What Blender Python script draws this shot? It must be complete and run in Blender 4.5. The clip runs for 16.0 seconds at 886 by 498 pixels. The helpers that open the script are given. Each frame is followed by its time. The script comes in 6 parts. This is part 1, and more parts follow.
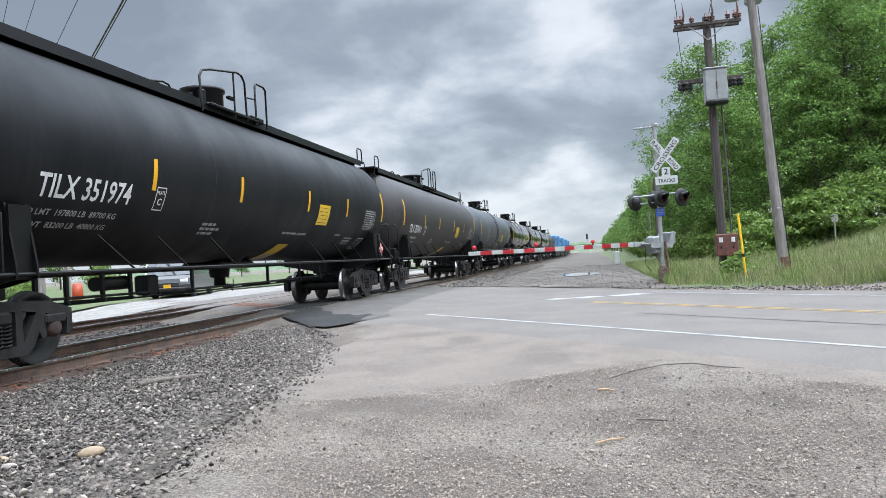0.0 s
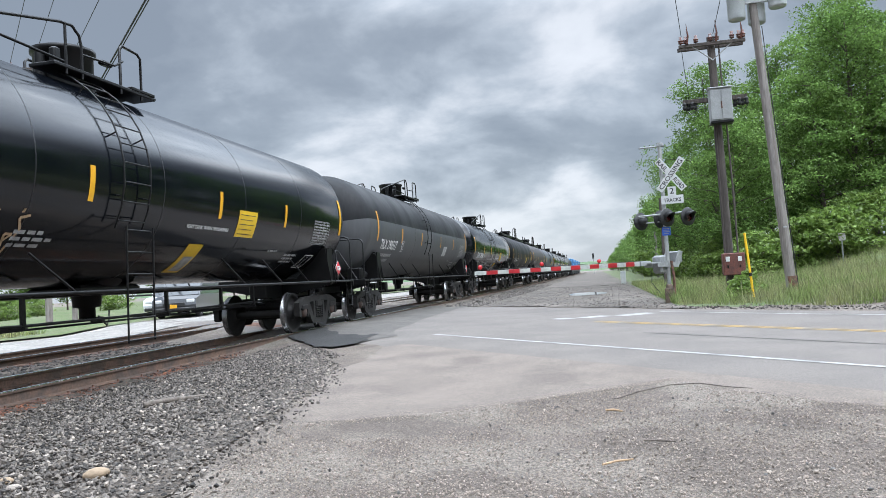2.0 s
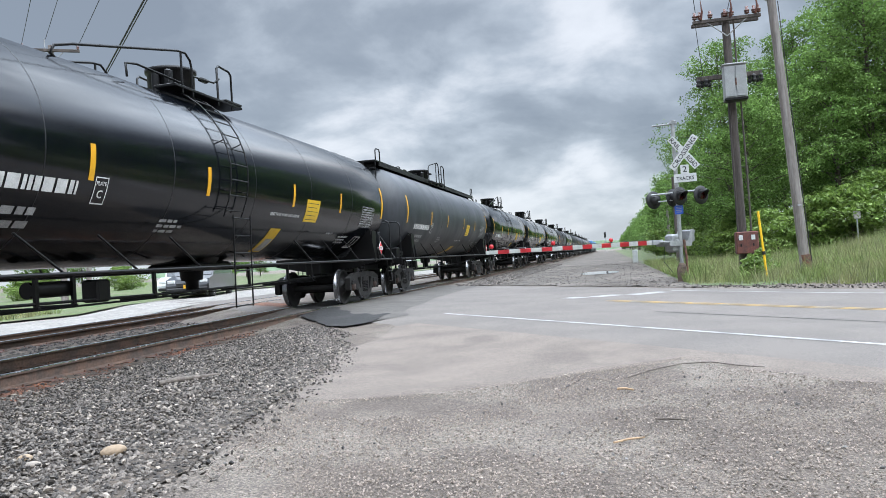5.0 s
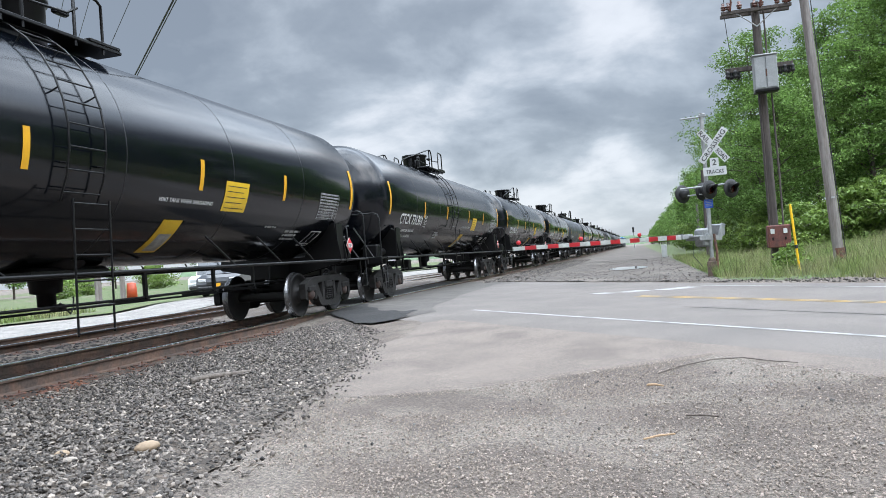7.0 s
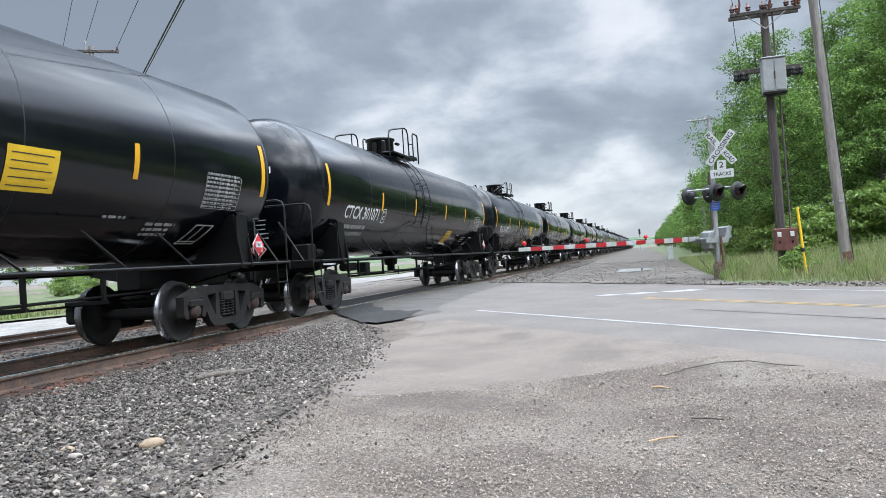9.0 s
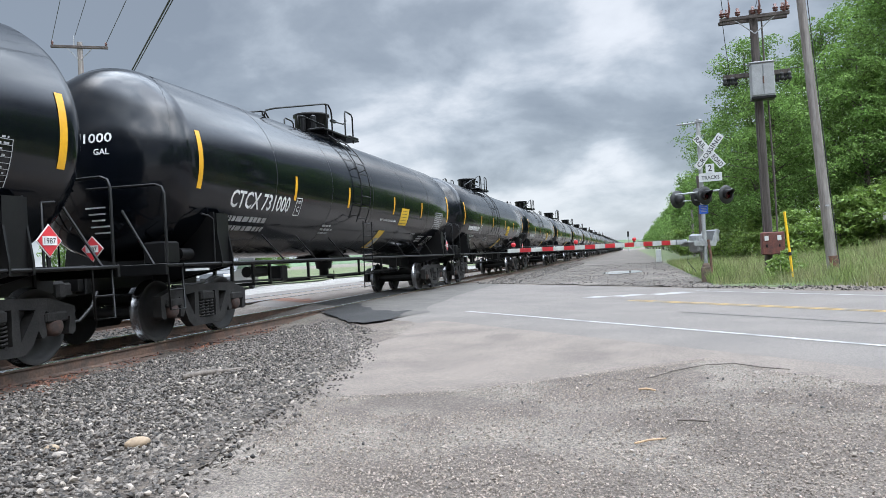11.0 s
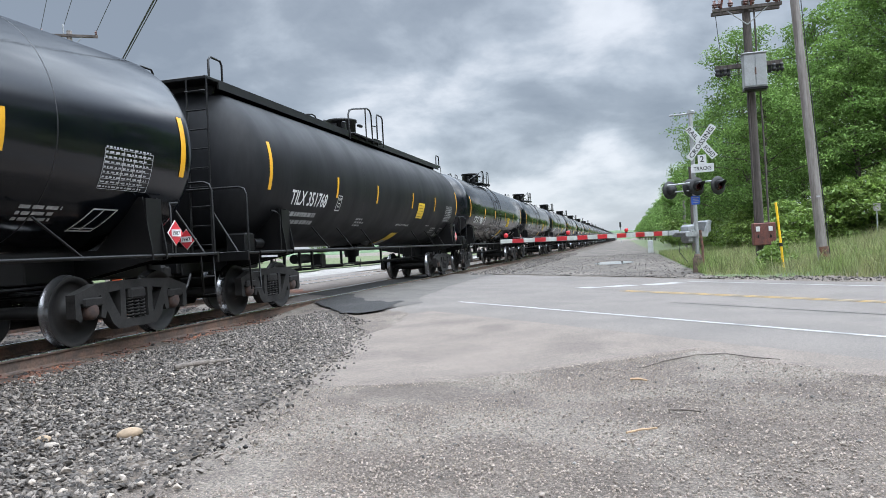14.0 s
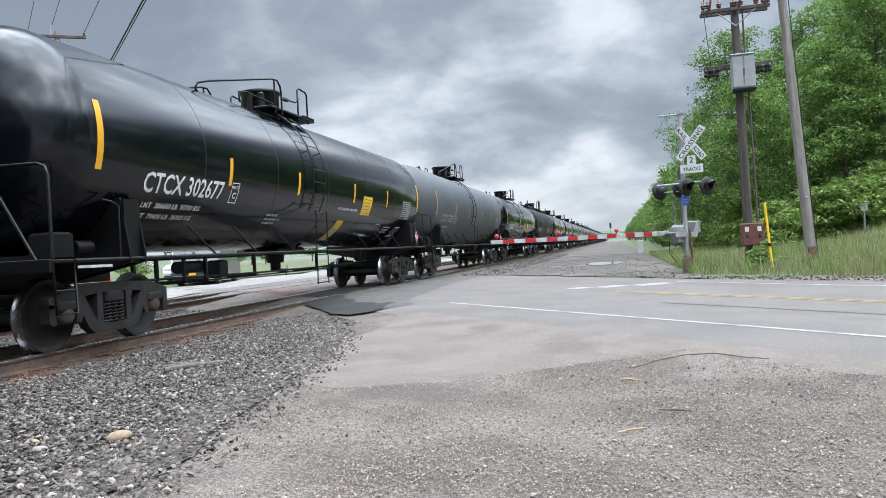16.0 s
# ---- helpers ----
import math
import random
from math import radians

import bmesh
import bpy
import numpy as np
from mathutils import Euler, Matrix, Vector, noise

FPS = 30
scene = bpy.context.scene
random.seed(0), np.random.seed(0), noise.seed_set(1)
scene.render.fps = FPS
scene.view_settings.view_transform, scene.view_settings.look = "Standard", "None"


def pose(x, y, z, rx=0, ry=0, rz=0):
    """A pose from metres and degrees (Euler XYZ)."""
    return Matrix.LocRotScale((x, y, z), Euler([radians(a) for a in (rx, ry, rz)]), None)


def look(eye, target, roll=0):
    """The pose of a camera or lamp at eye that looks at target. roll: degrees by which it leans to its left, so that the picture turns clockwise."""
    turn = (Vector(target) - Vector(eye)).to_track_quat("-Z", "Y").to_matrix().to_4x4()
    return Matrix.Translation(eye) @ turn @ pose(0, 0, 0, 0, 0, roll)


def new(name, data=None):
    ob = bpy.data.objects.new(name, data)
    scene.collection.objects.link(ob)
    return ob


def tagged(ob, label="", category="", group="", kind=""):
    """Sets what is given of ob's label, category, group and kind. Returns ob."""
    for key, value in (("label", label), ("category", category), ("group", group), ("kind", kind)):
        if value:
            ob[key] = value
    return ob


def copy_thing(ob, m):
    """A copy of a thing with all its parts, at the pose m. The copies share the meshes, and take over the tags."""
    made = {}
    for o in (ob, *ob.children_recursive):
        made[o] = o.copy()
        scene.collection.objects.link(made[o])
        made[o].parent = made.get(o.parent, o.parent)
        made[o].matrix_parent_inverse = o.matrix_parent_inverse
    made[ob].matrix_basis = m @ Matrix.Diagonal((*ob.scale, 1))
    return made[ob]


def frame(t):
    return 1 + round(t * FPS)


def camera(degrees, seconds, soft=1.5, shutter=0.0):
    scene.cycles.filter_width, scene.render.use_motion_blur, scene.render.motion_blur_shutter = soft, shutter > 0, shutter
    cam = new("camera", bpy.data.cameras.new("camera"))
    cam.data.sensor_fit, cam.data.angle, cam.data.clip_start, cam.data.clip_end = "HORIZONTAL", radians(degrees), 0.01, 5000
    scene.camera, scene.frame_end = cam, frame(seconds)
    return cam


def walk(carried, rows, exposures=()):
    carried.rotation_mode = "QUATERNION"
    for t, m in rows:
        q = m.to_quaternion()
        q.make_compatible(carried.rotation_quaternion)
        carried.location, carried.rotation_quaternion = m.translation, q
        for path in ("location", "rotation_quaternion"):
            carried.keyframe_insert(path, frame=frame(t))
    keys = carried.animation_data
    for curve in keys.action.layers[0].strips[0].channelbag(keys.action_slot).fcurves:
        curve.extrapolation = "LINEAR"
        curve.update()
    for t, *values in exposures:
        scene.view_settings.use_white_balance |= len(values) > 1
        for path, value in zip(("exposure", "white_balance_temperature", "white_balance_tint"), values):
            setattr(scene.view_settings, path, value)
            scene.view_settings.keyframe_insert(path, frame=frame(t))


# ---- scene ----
# x across the line, y along the tracks in the train's direction, z = 0 at the rail head
cam = camera(62.0, 16.0, soft=0.75)
CAMERA_ROWS = [
    (0.0, pose(0.0, 0.0, 1.02, 90.782, 3.439, 11.448)),
    (0.5, pose(0.0, 0.0, 1.02, 91.460, 3.732, 11.422)),
    (1.0, pose(0.0, 0.0, 1.02, 92.240, 3.954, 12.045)),
    (1.5, pose(0.0, 0.0, 1.02, 92.283, 3.769, 12.239)),
    (2.0, pose(0.0, 0.0, 1.02, 92.339, 3.527, 11.911)),
    (2.5, pose(0.0, 0.0, 1.02, 92.328, 3.217, 11.676)),
    (3.0, pose(0.0, 0.0, 1.02, 92.098, 3.083, 11.863)),
    (3.5, pose(0.0, 0.0, 1.02, 91.596, 3.001, 11.988)),
    (6.0, pose(0.0, 0.0, 1.02, 90.585, 4.418, 13.963)),
    (6.5, pose(0.0, 0.0, 1.02, 90.457, 4.281, 14.792)),
    (7.0, pose(0.0, 0.0, 1.02, 90.672, 4.144, 14.901)),
    (7.5, pose(0.0, 0.0, 1.02, 90.865, 4.200, 15.057)),
    (8.0, pose(0.0, 0.0, 1.02, 91.043, 4.261, 15.040)),
    (8.5, pose(0.0, 0.0, 1.02, 90.977, 4.027, 15.062)),
    (9.0, pose(0.0, 0.0, 1.02, 90.715, 3.631, 15.335)),
    (11.5, pose(0.0, 0.0, 1.02, 90.644, 2.709, 14.060)),
    (12.0, pose(0.0, 0.0, 1.02, 90.187, 2.327, 13.681)),
    (12.5, pose(0.0, 0.0, 1.02, 90.026, 2.310, 13.585)),
    (13.0, pose(0.0, 0.0, 1.02, 89.880, 2.401, 13.682)),
    (13.5, pose(0.0, 0.0, 1.02, 89.736, 2.666, 13.883)),
    (14.0, pose(0.0, 0.0, 1.02, 89.948, 3.076, 13.912)),
    (14.5, pose(0.0, 0.0, 1.02, 89.885, 3.330, 13.487)),
    (15.0, pose(0.0, 0.0, 1.02, 89.683, 3.329, 13.231)),
    (15.5, pose(0.0, 0.0, 1.02, 89.631, 3.199, 13.174)),
    (16.0, pose(0.0, 0.0, 1.02, 89.988, 3.243, 13.187)),
]
walk(cam, CAMERA_ROWS)

# ---- light: a bright overcast noon ----
world = bpy.data.worlds.new("overcast_sky")
scene.world = world
world.use_nodes = True
wt = world.node_tree
wt.nodes.clear()


def wnode(kind, **kw):
    n = wt.nodes.new(kind)
    for k, v in kw.items():
        n.inputs[k].default_value = v
    return n


def wmath(op, a, b):
    n = wt.nodes.new("ShaderNodeMath")
    n.operation = op
    for i, s in enumerate((a, b)):
        if isinstance(s, (int, float)):
            n.inputs[i].default_value = s
        else:
            wt.links.new(s, n.inputs[i])
    return n.outputs[0]


sky = wt.nodes.new("ShaderNodeTexSky")
sky.sky_type = "NISHITA"
sky.sun_disc = False
sky.sun_elevation = radians(62)
sky.sun_rotation = radians(90)
co = wt.nodes.new("ShaderNodeTexCoord")
sep = wt.nodes.new("ShaderNodeSeparateXYZ")
wt.links.new(co.outputs["Generated"], sep.inputs[0])
up = wmath("ADD", wmath("MAXIMUM", sep.outputs["Z"], 0.0), 0.36)
cmb = wt.nodes.new("ShaderNodeCombineXYZ")
wt.links.new(wmath("ADD", wmath("DIVIDE", sep.outputs["X"], up), 1.7), cmb.inputs["X"])
wt.links.new(wmath("DIVIDE", sep.outputs["Y"], up), cmb.inputs["Y"])
big = wnode("ShaderNodeTexNoise", Scale=1.25, Detail=8.0, Roughness=0.48, Distortion=0.35)
wt.links.new(cmb.outputs[0], big.inputs["Vector"])
ramp = wt.nodes.new("ShaderNodeValToRGB")
els = ramp.color_ramp.elements
els[0].position, els[0].color = 0.37, (0.25, 0.292, 0.352, 1)
els[1].position, els[1].color = 0.68, (0.80, 0.84, 0.905, 1)
for pos, c in ((0.45, (0.32, 0.368, 0.432, 1)), (0.52, (0.45, 0.507, 0.58, 1)), (0.57, (0.60, 0.65, 0.72, 1)), (0.62, (0.74, 0.78, 0.845, 1))):
    e = els.new(pos)
    e.color = c
puff = wnode("ShaderNodeTexNoise", Scale=3.4, Detail=9.0, Roughness=0.55, Distortion=0.2)
wt.links.new(cmb.outputs[0], puff.inputs["Vector"])
cover = wmath("ADD", wmath("MULTIPLY", big.outputs["Fac"], 0.62), wmath("MULTIPLY", puff.outputs["Fac"], 0.38))
# the deck thins towards the horizon and is heavier overhead
heavy = wmath("MULTIPLY", wmath("MINIMUM", wmath("MAXIMUM", sep.outputs["Z"], 0.0), 0.42), 0.22)
wt.links.new(wmath("SUBTRACT", wmath("ADD", 0.54, wmath("MULTIPLY", wmath("SUBTRACT", cover, 0.5), 1.4)), heavy), ramp.inputs["Fac"])
# the cloud deck is brighter overhead and towards the veiled sun in the east, hazy at the horizon
haze = wt.nodes.new("ShaderNodeMixRGB")
haze.inputs["Color2"].default_value = (0.62, 0.69, 0.775, 1)
hz = wmath("MULTIPLY", wmath("SUBTRACT", 0.10, wmath("MINIMUM", wmath("ABSOLUTE", sep.outputs["Z"], 0.0), 0.10)), 7.0)
wt.links.new(hz, haze.inputs["Fac"])
wt.links.new(ramp.outputs["Color"], haze.inputs["Color1"])
def wsmooth(sock, lo, hi):
    n = wt.nodes.new("ShaderNodeMapRange")
    n.interpolation_type = "SMOOTHSTEP"
    n.inputs["From Min"].default_value, n.inputs["From Max"].default_value = lo, hi
    wt.links.new(sock, n.inputs["Value"])
    return n.outputs[0]


east = wmath("MULTIPLY", wmath("MULTIPLY", wsmooth(sep.outputs["Z"], 0.33, 0.52), wsmooth(sep.outputs["X"], -0.62, 0.40)), 9.4)
zen = wmath("ADD", 1.0, wmath("ADD", east, wmath("MULTIPLY", wsmooth(sep.outputs["Z"], 0.74, 0.92), 14.0)))
bg_cloud = wt.nodes.new("ShaderNodeBackground")
wt.links.new(haze.outputs[0], bg_cloud.inputs["Color"])
wt.links.new(zen, bg_cloud.inputs["Strength"])
bg_sky = wnode("ShaderNodeBackground", Strength=0.02)
wt.links.new(sky.outputs[0], bg_sky.inputs["Color"])
addw = wt.nodes.new("ShaderNodeAddShader")
wout = wt.nodes.new("ShaderNodeOutputWorld")
wt.links.new(bg_cloud.outputs[0], addw.inputs[0])
wt.links.new(bg_sky.outputs[0], addw.inputs[1])
wt.links.new(addw.outputs[0], wout.inputs["Surface"])

sun_data = bpy.data.lights.new("sun", "SUN")
sun_data.energy, sun_data.angle, sun_data.color = 0.7, radians(48), (1.0, 0.96, 0.90)
sun = new("sun", sun_data)
sun.matrix_world = look((20, -4, 40), (0, 4, 0))
scene.view_settings.exposure = 0.0


# ---- materials ----
def mat(name, col, rough=0.6, metal=0.0, col2=None, scale=4.0, mix=(0.4, 0.6), fine=60.0, fine_amt=0.15, bump=0.0,
        bump_scale=50.0, coat=0.0, streak=1.0, rough_var=0.0, island=0.0, stain=None, stain_scale=0.5, stain_at=(0.55, 0.7), spec=0.5, speck=0.0, speck_scale=60.0, thin=0.0):
    """Base colour mixed from two colours by a broad noise, grain on top, optional large stains and bump."""
    m = bpy.data.materials.new(name)
    m.use_nodes = True
    nt = m.node_tree
    b = nt.nodes["Principled BSDF"]
    L = nt.links.new
    tc = nt.nodes.new("ShaderNodeTexCoord")
    mp = nt.nodes.new("ShaderNodeMapping")
    mp.inputs["Scale"].default_value = (1, 1, streak)
    L(tc.outputs["Object"], mp.inputs[0])

    def noise_tex(sc, det=4.0):
        n = nt.nodes.new("ShaderNodeTexNoise")
        n.inputs["Scale"].default_value, n.inputs["Detail"].default_value = sc, det
        L(mp.outputs[0], n.inputs["Vector"])
        return n.outputs["Fac"]

    def blend(a, c, fac, kind="MIX"):
        n = nt.nodes.new("ShaderNodeMixRGB")
        n.blend_type = kind
        for s, v in (("Fac", fac), ("Color1", a), ("Color2", c)):
            if isinstance(v, (int, float)):
                n.inputs[s].default_value = v
            elif isinstance(v, tuple):
                n.inputs[s].default_value = (*v[:3], 1)
            else:
                L(v, n.inputs[s])
        return n.outputs[0]

    def steps(sock, lo, hi):
        n = nt.nodes.new("ShaderNodeMapRange")
        n.inputs["From Min"].default_value, n.inputs["From Max"].default_value = lo, hi
        L(sock, n.inputs["Value"])
        return n.outputs[0]

    c2 = col2 or tuple(v * 0.75 for v in col)
    colour = blend(tuple(col), tuple(c2), steps(noise_tex(scale), *mix))
    if stain:
        colour = blend(colour, tuple(stain), steps(noise_tex(stain_scale, 6.0), *stain_at))
    g = steps(noise_tex(fine, 2.0), 0.3, 0.7)
    grain = nt.nodes.new("ShaderNodeMapRange")
    grain.inputs["To Min"].default_value, grain.inputs["To Max"].default_value = 1 - fine_amt, 1 + fine_amt
    L(g, grain.inputs["Value"])
    if island:
        ge = nt.nodes.new("ShaderNodeNewGeometry")
        ir = nt.nodes.new("ShaderNodeMapRange")
        ir.inputs["To Min"].default_value, ir.inputs["To Max"].default_value = 1 - island, 1 + island
        L(ge.outputs["Random Per Island"], ir.inputs["Value"])
        colour = blend(colour, ir.outputs[0], 1.0, "MULTIPLY")
    colour = blend(colour, grain.outputs[0], 1.0, "MULTIPLY")
    if speck:
        # small stones of differing brightness
        vo = nt.nodes.new("ShaderNodeTexVoronoi")
        vo.inputs["Scale"].default_value = speck_scale
        vo.inputs["Randomness"].default_value = 1.0
        L(mp.outputs[0], vo.inputs["Vector"])
        sx = nt.nodes.new("ShaderNodeSeparateColor")
        L(vo.outputs["Color"], sx.inputs[0])
        sr = nt.nodes.new("ShaderNodeMapRange")
        sr.inputs["To Min"].default_value, sr.inputs["To Max"].default_value = 1 - speck, 1 + speck
        L(sx.outputs[0], sr.inputs["Value"])
        colour = blend(colour, sr.outputs[0], 1.0, "MULTIPLY")
    L(colour, b.inputs["Base Color"])
    if thin:
        tr = nt.nodes.new("ShaderNodeBsdfTranslucent")
        L(colour, tr.inputs["Color"])
        mx = nt.nodes.new("ShaderNodeMixShader")
        mx.inputs[0].default_value = thin
        L(b.outputs[0], mx.inputs[1])
        L(tr.outputs[0], mx.inputs[2])
        L(mx.outputs[0], nt.nodes["Material Output"].inputs["Surface"])
    b.inputs["Roughness"].default_value, b.inputs["Metallic"].default_value = rough, metal
    b.inputs["Specular IOR Level"].default_value = spec
    if coat:
        b.inputs["Coat Weight"].default_value, b.inputs["Coat Roughness"].default_value = coat, 0.06
    if rough_var:
        rr = nt.nodes.new("ShaderNodeMapRange")
        rr.inputs["To Min"].default_value, rr.inputs["To Max"].default_value = max(0.02, rough - rough_var), min(1, rough + rough_var)
        L(steps(noise_tex(scale * 1.7), 0.3, 0.7), rr.inputs["Value"])
        L(rr.outputs[0], b.inputs["Roughness"])
    if bump:
        bn = nt.nodes.new("ShaderNodeBump")
        bn.inputs["Strength"].default_value, bn.inputs["Distance"].default_value = 1.0, bump
        L(noise_tex(bump_scale, 6.0), bn.inputs["Height"])
        L(bn.outputs[0], b.inputs["Normal"])
    return m


M = {}
M["tank_black"] = mat("glossy_black_tank_paint", (0.0018, 0.0026, 0.0046), 0.13, col2=(0.0026, 0.0034, 0.005), scale=0.8, streak=0.3, fine=9, fine_amt=0.2, rough_var=0.04, spec=0.42, bump=0.0012, bump_scale=2.2)
M["tank_matte"] = mat("dull_black_tank_paint", (0.0066, 0.0069, 0.0081), 0.5, col2=(0.0102, 0.0105, 0.0114), scale=0.7, streak=0.25, fine=12, fine_amt=0.2, rough_var=0.08, spec=0.16)
M["tank_slate"] = mat("slate_tank_paint", (0.0198, 0.0236, 0.0279), 0.45, col2=(0.0279, 0.0310, 0.0353), scale=0.7, streak=0.25, fine=12, fine_amt=0.15, rough_var=0.08)
M["tank_brown"] = mat("brown_black_tank_paint", (0.0180, 0.0156, 0.0150), 0.55, col2=(0.0252, 0.0216, 0.0204), scale=0.6, streak=0.2, fine=12, fine_amt=0.2)
M["tank_grey"] = mat("grey_tank_paint", (0.0533, 0.0601, 0.0682), 0.5, col2=(0.0409, 0.0459, 0.0515), scale=0.9, streak=0.15, fine=10, fine_amt=0.08, stain=(0.0298, 0.0310, 0.0322), stain_scale=0.7, stain_at=(0.58, 0.9))
M["tank_lower"] = mat("dark_grey_tank_paint", (0.0446, 0.0471, 0.0515), 0.5, col2=(0.0546, 0.0564, 0.0595), scale=0.9, streak=0.2, fine=10, fine_amt=0.1)
M["black_steel"] = mat("black_painted_steel", (0.0022, 0.0022, 0.0025), 0.42, col2=(0.0043, 0.0040, 0.0041), scale=3, fine=30, fine_amt=0.3, spec=0.28)
M["seam"] = mat("weld_seam_dark", (0.006, 0.006, 0.007), 0.45)
M["truck_iron"] = mat("dusty_cast_iron", (0.0180, 0.0165, 0.0155), 0.8, col2=(0.0095, 0.0085, 0.0080), scale=5, fine=40, fine_amt=0.3, bump=0.004, bump_scale=40, spec=0.3)
M["wheel_steel"] = mat("brown_black_wheel_steel", (0.0105, 0.0087, 0.0078), 0.7, col2=(0.0066, 0.0060, 0.0057), scale=5, fine=30, fine_amt=0.25)
M["tread"] = mat("polished_wheel_tread", (0.2250, 0.2250, 0.2300), 0.25, 0.9, fine=30, fine_amt=0.1)
M["rust"] = mat("rust_brown_iron", (0.16, 0.07, 0.045), 0.85, col2=(0.07, 0.04, 0.03), scale=9, fine=50, fine_amt=0.3)
M["cap_rust"] = mat("dull_rust_bearing_cap", (0.050, 0.027, 0.020), 0.85, col2=(0.028, 0.018, 0.015), scale=9, fine=50, fine_amt=0.3)
M["yellow"] = mat("yellow_reflective_tape", (0.6178, 0.3168, 0.0119), 0.4, col2=(0.5702, 0.2851, 0.0119), scale=3, fine=30, fine_amt=0.05)
M["yellow_old"] = mat("faded_yellow_tape", (0.55, 0.25, 0.02), 0.55, col2=(0.4, 0.18, 0.02), scale=3, fine=30, fine_amt=0.1)
M["placard"] = mat("yellow_placard", (0.6336, 0.4118, 0.0158), 0.45, col2=(0.5861, 0.3643, 0.0158), scale=4, fine=40, fine_amt=0.05)
M["white"] = mat("white_lettering", (0.6336, 0.6336, 0.6160), 0.5, col2=(0.5104, 0.5104, 0.5016), scale=6, fine=60, fine_amt=0.12)
M["white_dim"] = mat("worn_white_lettering", (0.36, 0.36, 0.36), 0.6, col2=(0.24, 0.24, 0.24), scale=6, fine=60, fine_amt=0.2)
M["ink"] = mat("black_ink", (0.03, 0.03, 0.03), 0.6)
M["red_sign"] = mat("red_placard", (0.55, 0.03, 0.04), 0.4, fine_amt=0.05)
M["rail"] = mat("rusty_rail_web", (0.1148, 0.0690, 0.0475), 0.85, col2=(0.0688, 0.0487, 0.0389), scale=4, fine=30, fine_amt=0.25, bump=0.003, bump_scale=40)
M["railhead"] = mat("polished_railhead", (0.62, 0.62, 0.63), 0.22, 0.95, scale=8, fine=60, fine_amt=0.1, rough_var=0.08)
M["tie"] = mat("weathered_timber_tie", (0.0510, 0.0312, 0.0216), 0.9, col2=(0.0300, 0.0204, 0.0156), scale=6, fine=40, fine_amt=0.3, bump=0.006, bump_scale=30)
M["ballast_bed"] = mat("ballast_fines", (0.0692, 0.0532, 0.0399), 0.95, col2=(0.0363, 0.0276, 0.0212), scale=9, fine=60, fine_amt=0.35, bump=0.025, bump_scale=35, stain=(0.1022, 0.0791, 0.0581), stain_scale=0.9, stain_at=(0.5, 0.66), speck=0.5, speck_scale=34)
M["rust_dirt"] = mat("rust_brown_fines", (0.1437, 0.0651, 0.0418), 0.95, col2=(0.0791, 0.0399, 0.0285), scale=5, fine=60, fine_amt=0.35, bump=0.02, bump_scale=30, stain=(0.2156, 0.0840, 0.0446), stain_scale=2.5, stain_at=(0.5, 0.65))
M["stone"] = mat("ballast_stone", (0.1101, 0.0931, 0.0793), 0.85, col2=(0.0563, 0.0481, 0.0416), scale=20, fine=90, fine_amt=0.2, island=0.8)
# oily stones; the train's shade between the rails is put into this colour
M["crib_stone"] = mat("oily_shaded_crib_stone", (0.034, 0.028, 0.024), 0.8, col2=(0.020, 0.017, 0.015), scale=20, fine=90, fine_amt=0.2, island=0.6)
M["stone_pale"] = mat("pale_ballast_stone", (0.2561, 0.2160, 0.1781), 0.85, col2=(0.1817, 0.1543, 0.1309), scale=20, fine=90, fine_amt=0.2, island=0.4)
M["dark_stone"] = mat("dark_lot_stone", (0.0765, 0.0720, 0.0675), 0.9, col2=(0.1440, 0.1350, 0.1260), scale=20, fine=90, fine_amt=0.2, island=0.6)
M["pebble"] = mat("lot_pebble", (0.2514, 0.2048, 0.1708), 0.9, col2=(0.1700, 0.1380, 0.1149), scale=30, fine=120, fine_amt=0.2, island=0.45)
M["lot"] = mat("packed_gravel_lot", (0.1176, 0.0938, 0.0762), 0.95, col2=(0.0925, 0.0736, 0.0602), scale=1.7, mix=(0.42, 0.6), fine=45, fine_amt=0.35, bump=0.022, bump_scale=80, stain=(0.1627, 0.1370, 0.1135), stain_scale=0.75, stain_at=(0.46, 0.60), speck=0.50, speck_scale=110)
M["dirt"] = mat("gravel_and_dirt", (0.0870, 0.0714, 0.0589), 0.95, col2=(0.0587, 0.0484, 0.0400), scale=0.9, fine=9, fine_amt=0.35, bump=0.03, bump_scale=12, stain=(0.1175, 0.0990, 0.0834), stain_scale=0.25, stain_at=(0.5, 0.7), speck=0.4, speck_scale=14)
M["road"] = mat("grey_road_asphalt", (0.1241, 0.1067, 0.0939), 0.9, col2=(0.1065, 0.0919, 0.0812), scale=0.9, fine=60, fine_amt=0.12, bump=0.004, bump_scale=130, stain=(0.0908, 0.0789, 0.0701), stain_scale=0.3, stain_at=(0.50, 0.75), speck=0.20, speck_scale=110)
M["apron"] = mat("worn_pale_asphalt_apron", (0.1423, 0.1152, 0.0961), 0.92, col2=(0.1194, 0.0968, 0.0807), scale=1.6, fine=60, fine_amt=0.16, bump=0.006, bump_scale=90, stain=(0.0950, 0.0760, 0.0637), stain_scale=0.8, stain_at=(0.54, 0.70), speck=0.30, speck_scale=100)
M["patch"] = mat("dark_asphalt_patch", (0.0137, 0.0126, 0.0116), 0.9, col2=(0.0250, 0.0226, 0.0210), scale=1.2, mix=(0.5, 0.7), fine=60, fine_amt=0.2, bump=0.006, bump_scale=90, speck=0.3, speck_scale=70)
